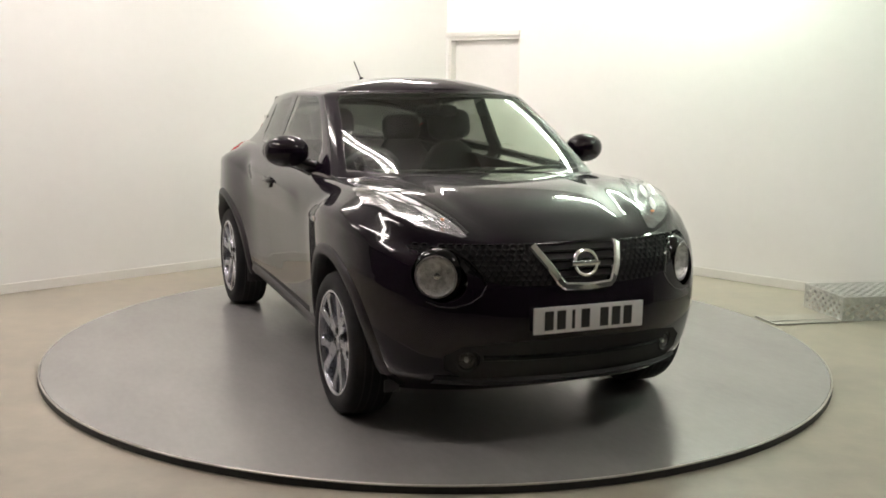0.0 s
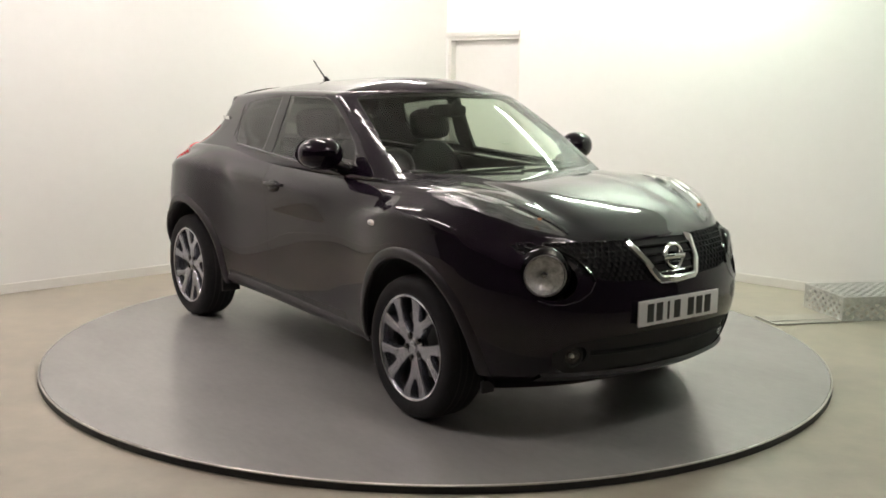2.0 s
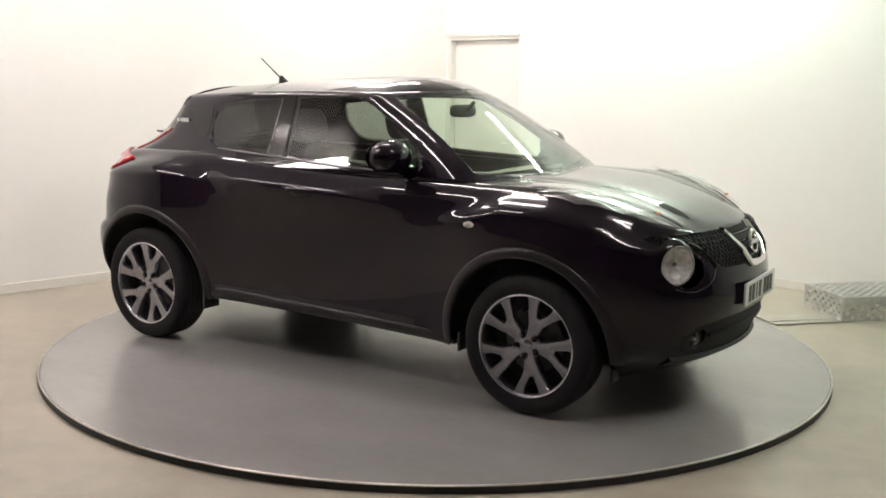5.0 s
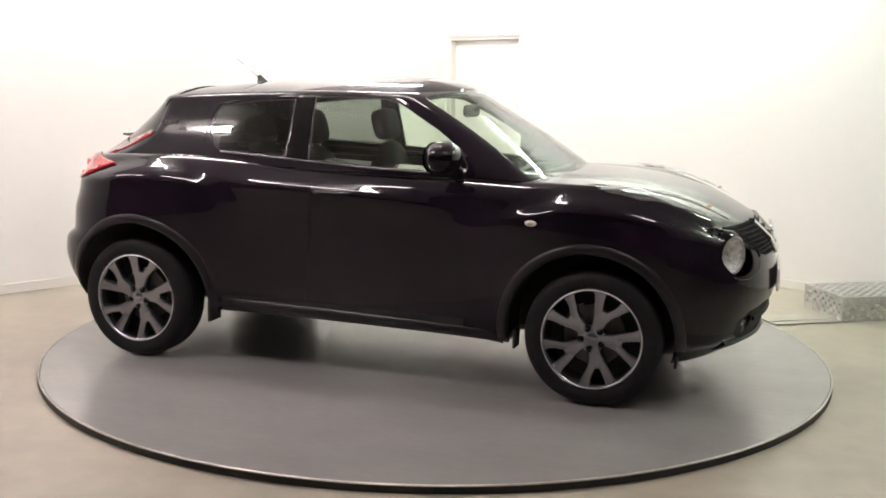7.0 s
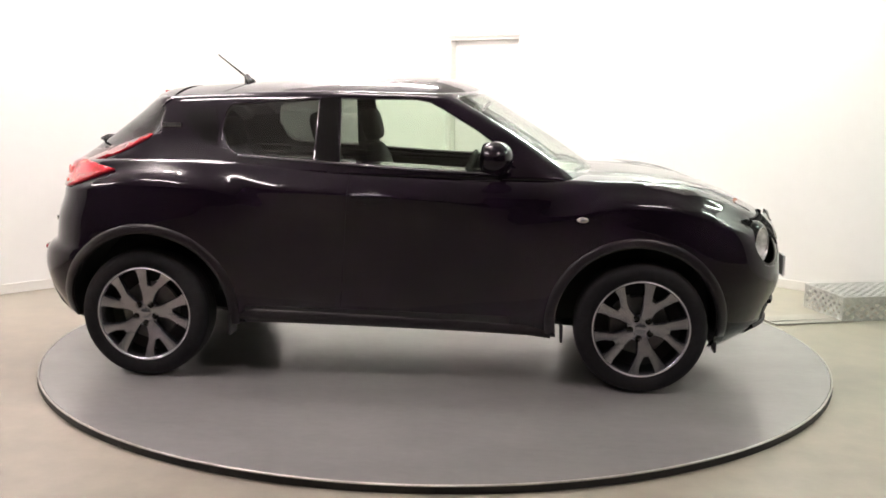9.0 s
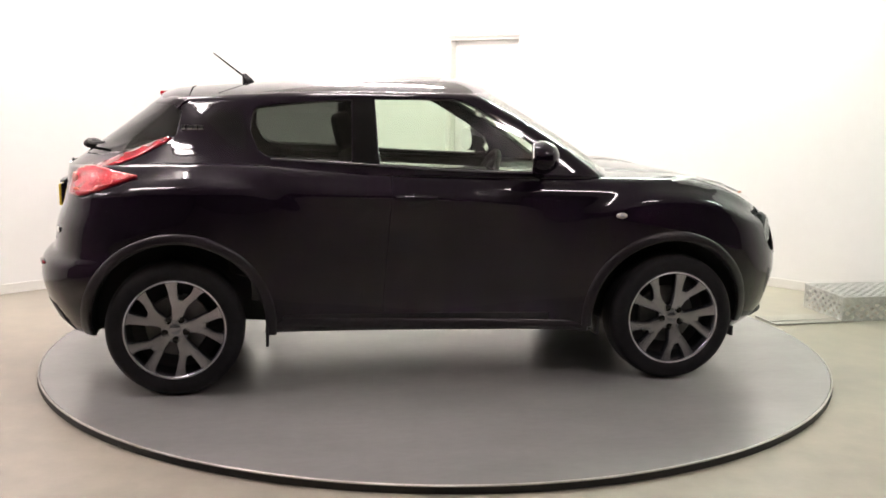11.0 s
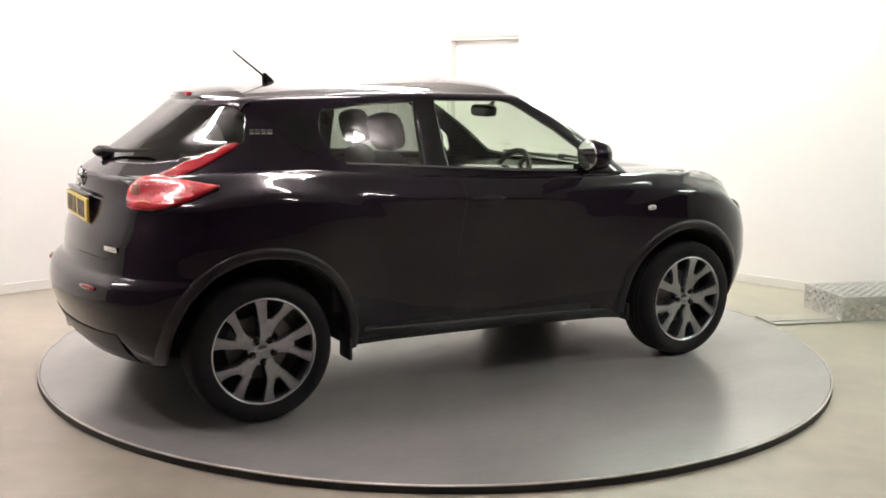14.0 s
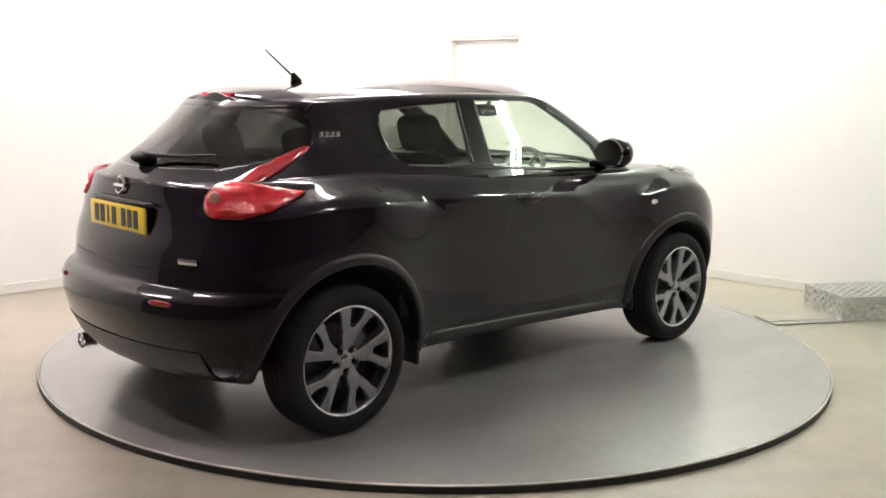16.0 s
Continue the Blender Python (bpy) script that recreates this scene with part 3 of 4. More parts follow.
        pair("arch_lip", bm, LIP, car, "raised wheel arch lip", angle=80)
    return lamps


def door_handle(s, door):
    bm = bmesh.new()
    x, z = -0.09, 0.952
    y = width(x, z)
    ellipsoid(bm, (x, s * (y + 0.002), z), (0.07, 0.012, 0.034), seg=20)
    cup = part("handle_cup", bm, GLOSS_BLACK, door, "dark recess behind the pull")
    bm = bmesh.new()
    pts = [(x + 0.10 * c, s * (y + 0.020 - 0.022 * c ** 4), z + 0.012) for c in [k / 6 - 1 for k in range(13)]]
    tube(bm, pts, [0.010 + 0.004 * math.sin(math.pi * k / 12) for k in range(13)], 10)
    part("handle", bm, PAINT, door, "body-coloured pull handle")


# ---- cabin ----
def pillar_front(w):
    return Vector((lin(w, (0, 0.90), (0.35, 0.705), (0.7, 0.465), (1, 0.225)), 0.75 - 0.148 * w, 1.05 + 0.424 * w))


def pillar_rear(w):
    return Vector((lin(w, (0, -1.56), (0.25, -1.36), (0.45, -1.28), (1, -1.245)), lin(w, (0, 0.69), (0.3, 0.635), (0.6, 0.585), (1, 0.51)), 1.085 + 0.356 * w))


def screen_mid(w):
    return Vector((lin(w, (0, 1.10), (0.3, 0.91), (0.6, 0.70), (1, 0.405)), 0, 1.045 + 0.448 * w))


def back_mid(w):
    return Vector((lin(w, (0, -1.86), (0.4, -1.67), (0.75, -1.50), (1, -1.385)), 0, 1.075 + 0.355 * w))


def cabin_ring(w, roll=0.0):
    a, f, c, r = pillar_front(w), screen_mid(w), pillar_rear(w), back_mid(w)
    pts = []
    for k in range(20):
        t = 1 - k / 20
        p = r + (c - r) * (1 - t)
        p.x = r.x + (c.x - r.x) * (1 - t) ** 2.6
        pts.append(p)
    for k in range(60):
        t = k / 60
        p = c.lerp(a, t)
        p.y += math.sin(math.pi * t) * (0.048 - 0.018 * w)
        p.z += math.sin(math.pi * t) * 0.018 * w
        pts.append(p)
    for k in range(25):
        t = k / 24
        p = a + (f - a) * t
        p.x = f.x - (f.x - a.x) * (1 - t) ** 2.1
        pts.append(p)
    for _ in range(5):
        pts = [pts[0]] + [(pts[i - 1] + 2 * pts[i] + pts[i + 1]) / 4 for i in range(1, len(pts) - 1)] + [pts[-1]]
    return [(p.x, -max(0.0, p.y - roll * (p.y / 0.55)), p.z) for p in pts]


def roof_z(x):
    return 0.004 + lin(x, (-1.45, 1.45), (-1.23, 1.486), (-0.9, 1.513), (-0.57, 1.537), (-0.24, 1.553), (0.0, 1.558), (0.184, 1.553), (0.30, 1.530), (0.405, 1.494))


def cabin(car, lamps):
    bm = bmesh.new()
    rows = [cabin_ring(0.93 * k / 22) for k in range(23)]
    for k in range(1, 7):
        a = k / 6 * math.pi / 2
        rows.append(cabin_ring(0.93 + 0.07 * math.sin(a), 0.05 * (1 - math.cos(a))))
    grid(bm, rows)
    top = rows[-1]
    # slim upper arms of the tail lamps, on the corners beside the rear screen
    band = [(-1.66, 1.082), (-1.60, 1.088), (-1.45, 1.143), (-1.31, 1.214), (-1.28, 1.238), (-1.30, 1.243), (-1.45, 1.184), (-1.66, 1.094)]
    arm = offset(lift(bm, cut(bm, band, keep=lambda c: c.y < -0.5 and c.x < -1.2), copy=True), 0.006)
    m = mirrored(arm)
    for o, b in zip(lamps, (arm, m)):
        solid(part("upper_arm", b, DARK_RED, o, "deep red slim arm"), 0.010)
    front = [(0.0, 1.075), (-0.58, 1.085), (-0.665, 1.10), (-0.655, 1.15), (-0.555, 1.43), (-0.53, 1.452), (-0.40, 1.466), (0.0, 1.476)]
    screen = lift(bm, cut(bm, front, (1, 2), lambda c: c.x > 0.1))
    part("windscreen", both(screen), GLASS_FRONT, car, "clear laminated windscreen")
    back = [(0.0, 1.14), (-0.44, 1.15), (-0.56, 1.19), (-0.60, 1.25), (-0.545, 1.37), (-0.50, 1.40), (0.0, 1.408)]
    pane = lift(bm, cut(bm, back, (1, 2), lambda c: c.x < -1.2))
    part("rear_screen", both(pane), GLASS_BACK, car, "dark tinted rear screen")
    flank = lambda c: c.y < -0.4 and -1.3 < c.x < 0.8
    win = [(-0.265, 1.125), (0.10, 1.103), (0.50, 1.088), (0.585, 1.09), (0.60, 1.115), (0.56, 1.20), (0.42, 1.298), (0.24, 1.402), (0.18, 1.432), (0.11, 1.445), (-0.28, 1.445)]
    pane = lift(bm, cut(bm, win, keep=flank))
    pair("front_window", pane, GLASS_FRONT, car, "clear front door window")
    win = [(-0.405, 1.135), (-0.395, 1.436), (-0.60, 1.425), (-0.86, 1.397), (-0.885, 1.37), (-0.90, 1.28), (-0.86, 1.19), (-0.82, 1.16), (-0.76, 1.150)]
    pane = lift(bm, cut(bm, win, keep=flank))
    pair("rear_window", pane, GLASS_REAR, car, "tinted rear door window")
    quarter = [(-0.915, 1.27), (-0.905, 1.37), (-0.93, 1.385), (-1.13, 1.36), (-1.10, 1.31), (-1.0, 1.21), (-0.89, 1.18)]
    pane = lift(bm, cut(bm, quarter, keep=flank), copy=True)
    pair("hidden_handle_panel", offset(pane, 0.002), GLOSS_BLACK, car, "gloss black panel with a hidden door handle")
    post = [(-0.39, 1.13), (-0.28, 1.125), (-0.292, 1.446), (-0.385, 1.442)]
    pane = lift(bm, cut(bm, post, keep=flank), copy=True)
    pair("door_post", offset(pane, 0.002), GLOSS_BLACK, car, "black door post")
    thick(part("cabin_frame", both(bm), PAINT, car, "roof pillars and window surrounds"), 0.022)
    bm = bmesh.new()
    roof = []
    for k in range(19):
        q = k / 18
        roof.append([(x, y * (1 - q), z + (max(roof_z(x), z) - z) * (1 - (1 - q) ** 2.2)) for x, y, z in top])
    grid(bm, roof)
    bmesh.ops.remove_doubles(bm, verts=bm.verts[:], dist=1e-5)
    lining = bm.copy()
    part("roof", both(bm), PAINT, car)
    part("headlining", both(offset(lining, -0.03)), LINING, car, "grey headlining")
    # belt moulding under the side windows
    bm = bmesh.new()
    pts = []
    line = [(-0.80 + 1.36 * k / 22, None) for k in range(23)]
    for x, z in line:
        z = z or lin(x, (-0.80, 1.146), (-0.4, 1.125), (0.1, 1.095), (0.56, 1.080))
        ring = cabin_ring((z - 1.075) / 0.37)
        a, b = sorted(ring, key=lambda p: abs(p[0] - x) + (5 if p[1] > -0.4 else 0))[:2]
        y = a[1] + (b[1] - a[1]) * (x - a[0]) / (b[0] - a[0])
        pts.append((x, y - 0.003, z))
    tube(bm, pts, 0.0045, 8)
    pair("belt_moulding", bm, MOULDING, car, "thin grey window moulding")
    # spoiler
    bm = bmesh.new()
    rows = []
    for k in range(25):
        y = -0.53 + 1.06 * k / 24
        e = 0.95 - 0.66 * (abs(y) / 0.53) ** 3
        x0 = -1.20
        x1 = x0 - 0.180 * e
        z0 = roof_z(-1.2) + 0.002 - 0.080 * (abs(y) / 0.56) ** 2.8
        z1 = 1.462 - 0.080 * (abs(y) / 0.56) ** 2.6
        rows.append([(x0, y, z0), ((x0 + x1) / 2, y, (z0 + z1) / 2 + 0.006), (x1 + 0.01, y, z1), (x1, y, z1 - 0.008), (x1 + 0.008, y, z1 - 0.030), (x1 + 0.03, y, z1 - 0.062), (-1.2, y, z1 - 0.085)])
    grid(bm, rows, flip=True)
    for r in (rows[0], rows[-1]):
        bm.faces.new([bm.verts.new(p) for p in r])
    spoiler = part("roof_spoiler", bm, PAINT, car, "roof spoiler over the rear screen")
    bm = bmesh.new()
    box(bm, -1.379, -1.340, -0.13, 0.13, 1.444, 1.4665, 0.004)
    part("brake_light", bm, RED_LENS, spoiler, "red high brake light")
    # aerial
    bm = bmesh.new()
    lathe(bm, [(0.0, 0.05), (0.012, 0.045), (0.02, 0.025), (0.032, 0.0), (0.034, -0.02)], pose(-0.925, 0, 1.52, 0, -25, 0), 20)
    base = part("aerial_base", bm, GLOSS_BLACK, car, "black aerial foot")
    bm = bmesh.new()
    tube(bm, [(-0.94, 0, 1.545), (-1.105, 0, 1.672)], [0.0055, 0.0035], 8)
    part("aerial", bm, GLOSS_BLACK, base, "short raked rod aerial")


def mirrors(car):
    for s in (-1, 1):
        thing = new("door_mirror")
        thing.parent = car
        tagged(thing, "gloss black rounded door mirror")
        bm = bmesh.new()
        m = pose(0, 0, 0, 0, 0, s * 12).to_3x3()
        vs = ellipsoid(bm, (0.525, s * 0.885, 1.168), (0.085, 0.116, 0.082), m, 28, 2.15)
        bmesh.ops.bisect_plane(bm, geom=bm.verts[:] + bm.edges[:] + bm.faces[:], plane_co=(0.475, s * 0.885, 1.168), plane_no=m @ Vector((-1, 0, 0)), clear_outer=True)
        bmesh.ops.holes_fill(bm, edges=[e for e in bm.edges if e.is_boundary])
        part("housing", bm, PAINT, thing)
        bm = bmesh.new()
        tube(bm, [(0.545, s * 0.74, 1.085), (0.54, s * 0.79, 1.10), (0.535, s * 0.85, 1.125)], [0.04, 0.032, 0.03], 14)
        part("foot", bm, GLOSS_BLACK, thing)
        bm = bmesh.new()
        lathe(bm, [(0.0, 0.0), (0.074, 0.0), (0.077, -0.004)], Matrix.Translation((0.4735, s * 0.887, 1.168)) @ m.to_4x4() @ pose(0, 0, 0, 0, -90, 0) @ Matrix.Diagonal((1, 1.40, 1, 1)), 28)
        part("mirror_glass", bm, MIRROR, thing, "mirror pane")


def wheel(car, s, side_y):
    """A wheel with a five-spoke alloy rim whose spokes fork into a broad and a slim arm."""
    w = new("wheel")
    w.parent = car
    tagged(w, "alloy wheel with black low-profile tyre")
    flip = 1 if side_y < 0 else -1
    m = pose(s * AXLE, side_y * 0.755, HUB_Z, 90 * flip, 0, 0)     # local z points outwards
    bm = bmesh.new()
    lathe(bm, [(0.232, 0.085), (0.246, 0.098), (0.262, 0.106), (0.285, 0.109), (0.308, 0.104), (0.322, 0.092), (0.3285, 0.075), (0.331, 0.045), (0.331, -0.045), (0.3285, -0.075),
               (0.315, -0.098), (0.28, -0.105), (0.24, -0.095)], m, 72)
    tyre = part("tyre", bm, TYRE, w, "black low-profile tyre")
    for h in (-0.055, -0.02, 0.02, 0.055):
        bm = bmesh.new()
        lathe(bm, [(0.3313, h - 0.004), (0.3316, h), (0.3313, h + 0.004)], m, 72)
        part("tread_groove", bm, SEAM, tyre)
    bm = bmesh.new()
    lathe(bm, [(0.243, 0.099), (0.2455, 0.102), (0.241, 0.104), (0.233, 0.099), (0.228, 0.085), (0.222, 0.03), (0.215, -0.09)], m, 72)
    rim = part("rim", bm, ALLOY, w, "dark grey forked-spoke alloy rim")
    bm = bmesh.new()
    lathe(bm, [(0.2435, 0.1025), (0.241, 0.1045), (0.2365, 0.102)], m, 72)
    part("rim_edge", bm, ALLOY_EDGE, rim, "bright machined rim edge")
    bm = bmesh.new()
    lathe(bm, [(0.0, 0.0), (0.145, 0.0), (0.150, -0.006), (0.150, -0.02)], m, 48)
    part("brake_disc", bm, BRAKE, w, "iron brake disc behind the spokes")
    bm = bmesh.new()
    lathe(bm, [(0.0, -0.03), (0.22, -0.03)], m, 48)
    part("wheel_backing", bm, SEAM, w)
    bm = bmesh.new()
    a0 = 1.9 if s > 0 else 0.4
    ring = []
    for k in range(9):
        a = a0 + k * 0.12
        ring.append([m @ Vector((r * math.cos(a), r * math.sin(a), h)) for r, h in ((0.10, 0.0), (0.10, 0.03), (0.165, 0.03), (0.165, 0.0))])
    grid(bm, ring)
    part("brake_caliper", bm, BRAKE, w)

    def arm(bm, pts, h):
        """A raised bar on the wheel face: (radius, angle, half width, height)."""
        rows = []
        for i, (r, a, hw, z) in enumerate(pts):
            p = Vector((r * math.cos(a), r * math.sin(a), 0))
            q0, q1 = pts[max(0, i - 1)], pts[min(len(pts) - 1, i + 1)]
            d = Vector((q1[0] * math.cos(q1[1]) - q0[0] * math.cos(q0[1]), q1[0] * math.sin(q1[1]) - q0[0] * math.sin(q0[1]), 0)).normalized()
            n = Vector((-d.y, d.x, 0))
            rows.append([m @ (p + n * hw * k + Vector((0, 0, z + dz))) for k, dz in ((1.05, -h), (1.0, -0.006), (0.86, 0.0), (0.0, 0.002), (-0.86, 0.0), (-1.0, -0.006), (-1.05, -h))])
        grid(bm, rows, flip=True)

    turn = radians(80 if s > 0 else 92)
    for k in range(5):
        b = turn + flip * k * 2 * math.pi / 5
        bm = bmesh.new()
        arm(bm, [(0.045, b - flip * 0.24, 0.025, 0.078), (0.085, b - flip * 0.23, 0.033, 0.0805), (0.120, b - flip * 0.22, 0.043, 0.084), (0.146, b - flip * 0.22, 0.046, 0.0845)], 0.042)
        sp = part("spoke", bm, ALLOY, rim)
        bm = bmesh.new()
        arm(bm, [(0.122, b - flip * 0.05, 0.0205, 0.0848), (0.15, b - flip * 0.015, 0.0225, 0.0875), (0.185, b, 0.0245, 0.091), (0.215, b + flip * 0.01, 0.028, 0.0945), (0.234, b + flip * 0.015, 0.037, 0.097)], 0.042)
        part("spoke_arm", bm, ALLOY, sp)
        bm = bmesh.new()
        c = b - flip * 0.56
        arm(bm, [(0.122, b - flip * 0.39, 0.020, 0.0846), (0.15, b - flip * 0.45, 0.0195, 0.087), (0.18, c + flip * 0.03, 0.020, 0.090), (0.212, c, 0.024, 0.094), (0.234, c - flip * 0.01, 0.034, 0.0965)], 0.040)
        part("spoke_arm", bm, ALLOY, sp)
    bm = bmesh.new()
    lathe(bm, [(0.0, 0.076), (0.05, 0.078), (0.068, 0.074), (0.072, 0.04)], m, 32)
    hub = part("hub", bm, ALLOY, rim)
    bm = bmesh.new()
    lathe(bm, [(0.0, 0.084), (0.02, 0.0835), (0.027, 0.080), (0.028, 0.074)], m, 24)
    part("hub_cap", bm, ALLOY, hub, "grey hub cap")
    for k in range(5):
        b = turn + flip * (k + 0.5) * 2 * math.pi / 5
        c = Matrix.Translation(m.to_3x3() @ Vector((0.053 * math.cos(b), 0.053 * math.sin(b), 0))) @ m
        bm = bmesh.new()
        lathe(bm, [(0.0, 0.083), (0.008, 0.084), (0.0105, 0.079), (0.017, 0.0805), (0.018, 0.074)], c, 16)
        part("wheel_bolt", bm, GLOSS_BLACK, hub, "dark wheel bolt in its recess")
    return w


def on_front(y, z, out=0.0):
    return Vector((front_x(y, z) + out, y, z))


def front_details(car):
    # honeycomb grille
    rim_low = lambda y: lin(abs(y), (0.0, 0.700), (0.30, 0.708), (0.42, 0.722), (0.50, 0.76), (0.66, 0.825), (0.69, 0.856))
    bm = bmesh.new()
    pitch = 0.031
    for row in range(9):
        z = 0.700 + row * pitch * 0.62
        for col in range(-22, 23):
            y = (col + (row % 2) / 2) * pitch
            v_half = 0.115 + (z - 0.705) * 0.56
            if abs(y) < v_half or z < rim_low(y) + 0.004 or z > 0.858 or abs(y) > 0.675:
                continue
            if (abs(y) - 0.597) ** 2 + (z - 0.737) ** 2 < 0.118 ** 2:
                continue
            ring = []
            for k in range(7):
                a = k * math.pi / 3
                ring.append([on_front(y + r * math.cos(a), z + r * 0.74 * math.sin(a), o) for r, o in ((pitch * 0.60, -0.010), (pitch * 0.57, 0.0), (pitch * 0.46, 0.0), (pitch * 0.42, -0.010))])
            grid(bm, ring)
    tagged(part("grille_mesh", bm, GRILLE, car, "black honeycomb grille mesh", smooth=False), kind="stuff")
    for k in range(4):
        z = 0.735 + 0.033 * k
        h = 0.11 + (z - 0.705) * 0.5
        bm = bmesh.new()
        tube(bm, [on_front(-h + 2 * h * i / 8, z, 0.0) for i in range(9)], 0.007, 6)
        part("grille_bar", bm, GLOSS_BLACK, car)
    # bright v-shaped surround
    bm = bmesh.new()
    line = [(-0.207, 0.862), (-0.16, 0.78), (-0.125, 0.720), (-0.105, 0.704), (0.0, 0.698), (0.105, 0.704), (0.125, 0.720), (0.16, 0.78), (0.207, 0.862)]
    rows = []
    for i, (y, z) in enumerate(line):
        a, b = line[max(0, i - 1)], line[min(len(line) - 1, i + 1)]
        d = Vector((0, b[0] - a[0], b[1] - a[1])).normalized()
        n = Vector((0, -d.z, d.y))
        p = on_front(y, z)
        rows.append([p + n * 0.017 + Vector((-0.01, 0, 0)), p + n * 0.017 + Vector((0.014, 0, 0)), p + n * 0.010 + Vector((0.021, 0, 0)), p - n * 0.010 + Vector((0.021, 0, 0)), p - n * 0.017 + Vector((0.014, 0, 0)), p - n * 0.017 + Vector((-0.01, 0, 0))])
    grid(bm, rows, flip=True)
    part("grille_surround", bm, CHROME, car, "chrome v-shaped grille surround", angle=35)
    bm = bmesh.new()
    c = on_front(0, 0.792, 0.018)
    m = Matrix.Translation(c) @ pose(0, 0, 0, 0, 78, 0)
    lathe(bm, [(0.044, 0.0), (0.046, 0.010), (0.052, 0.013), (0.058, 0.010), (0.060, 0.0)], m, 40)
    badge = part("front_badge", bm, CHROME, car, "plain chrome ring badge")
    bm = bmesh.new()
    box(bm, c.x - 0.004, c.x + 0.014, -0.066, 0.066, c.z - 0.010, c.z + 0.010, 0.003)
    part("badge_bar", bm, CHROME, badge)
    for s in (-1, 1):
        # round headlamp
        y, z = s * 0.597, 0.737
        yaw = s * 34
        x = front_x(0.597, z) - 0.040
        m = Matrix.Translation((x, y, z)) @ pose(0, 0, 0, 0, 0, yaw) @ pose(0, 0, 0, 0, 88, 0)
        lamp = new("headlamp")
        lamp.parent = car
        tagged(lamp, "round clear headlamp in a black bezel")
        bm = bmesh.new()
        lathe(bm, [(0.0, -0.045), (0.03, -0.040), (0.06, -0.022), (0.080, 0.0), (0.082, 0.012)], m, 48)
        back = m.inverted()
        for v in bm.verts:
            p = back @ v.co
            v.co = m @ Vector((p.x, p.y, p.z + 0.07 * math.hypot(p.x, p.y) * math.sin(8 * math.atan2(p.y, p.x)) * (1 - math.hypot(p.x, p.y) / 0.083)))
        part("reflector", bm, HEADLAMP_BOWL, lamp, "faceted silvery reflector")
        bm = bmesh.new()
        lathe(bm, [(0.0, -0.010), (0.014, -0.012), (0.020, -0.022), (0.020, -0.05)], m, 24)
        part("bulb_cap", bm, CHROME, lamp)
        bm = bmesh.new()
        lathe(bm, [(0.0, 0.034), (0.03, 0.031), (0.06, 0.020), (0.083, 0.002)], m, 40)
        part("lens", bm, LENS, lamp, "domed clear lens")
        bm = bmesh.new()
        lathe(bm, [(0.082, 0.010), (0.086, 0.016), (0.100, 0.010), (0.116, -0.012), (0.120, -0.07)], m, 40)
        part("bezel", bm, GLOSS_BLACK, lamp, "gloss black bezel")
        bm = bmesh.new()
        lathe(bm, [(0.083, 0.011), (0.086, 0.0175), (0.090, 0.0155)], m, 40)
        part("bezel_edge", bm, ALLOY_EDGE, lamp, "thin bright ring")
        # almond-shaped housing edge running inwards from the lamp
        for nm, pts, mt in (("housing_edge", ((0.60, 0.853), (0.53, 0.842), (0.475, 0.800), (0.44, 0.748), (0.43, 0.716)), GLOSS_BLACK),
                            ("housing_lip", ((0.43, 0.712), (0.455, 0.672), (0.50, 0.640), (0.56, 0.622), (0.61, 0.624), (0.65, 0.640)), MOULDING)):
            bm = bmesh.new()
            tube(bm, [on_front(s * py, pz, 0.001) for py, pz in pts], 0.006 if mt is GLOSS_BLACK else 0.0018, 8)
            part(nm, bm, mt, lamp)
        # fog lamp
        y, z = s * 0.485, 0.388
        m = Matrix.Translation((front_x(0.485, z) - 0.022, y, z)) @ pose(0, 0, 0, 0, 0, s * 20) @ pose(0, 0, 0, 0, 92, 0)
        fog = new("fog_lamp")
        fog.parent = car
        tagged(fog, "small round fog lamp")
        for nm, prof, mt in (("bezel", [(0.034, 0.0), (0.038, 0.006), (0.05, -0.002), (0.055, -0.04)], PLASTIC),
                             ("reflector", [(0.0, -0.03), (0.02, -0.025), (0.034, 0.0)], LAMP_DARK), ("bulb", [(0.0, 0.004), (0.008, 0.001), (0.011, -0.02)], HEADLAMP_BOWL), ("lens", [(0.0, 0.010), (0.02, 0.008), (0.035, 0.001)], LENS)):
            bm = bmesh.new()
            lathe(bm, prof, m, 28)
            part(nm, bm, mt, fog)
        # side repeater
        bm = bmesh.new()
        ellipsoid(bm, (0.958, s * (width(0.958, 0.872) + 0.002), 0.872), (0.030, 0.010, 0.015), seg=20)
        rep = part("side_repeater", bm, CLEAR_LENS, car, "small oval side repeater")
        bm = bmesh.new()
        ellipsoid(bm, (0.958, s * (width(0.958, 0.872) + 0.010), 0.872), (0.013, 0.006, 0.007), seg=16)
        part("repeater_bulb", bm, LAMP_CHROME, rep)
        # front mud flap before the wheel
        bm = bmesh.new()
        box(bm, 1.645, 1.66, s * 0.71 - 0.035, s * 0.71 + 0.035, 0.195, 0.25, 0.006)
        part("air_deflector", bm, PLASTIC, car)
        bm = bmesh.new()
        box(bm, -0.835, -0.82, s * 0.76 - 0.06, s * 0.76 + 0.06, 0.225, 0.34, 0.006)
        part("mud_flap", bm, PLASTIC, car)
        bm = bmesh.new()
        box(bm, 0.868, 0.882, s * 0.75 - 0.05, s * 0.75 + 0.05, 0.235, 0.33, 0.005)
        part("mud_flap", bm, PLASTIC, car)
    # bumper bar across the lower intake
    bm = bmesh.new()
    tube(bm, [on_front(-0.43 + 0.86 * k / 16, 0.405, -0.006) for k in range(17)], 0.012, 8)
    part("intake_bar", bm, GRILLE, car)
    bm = bmesh.new()
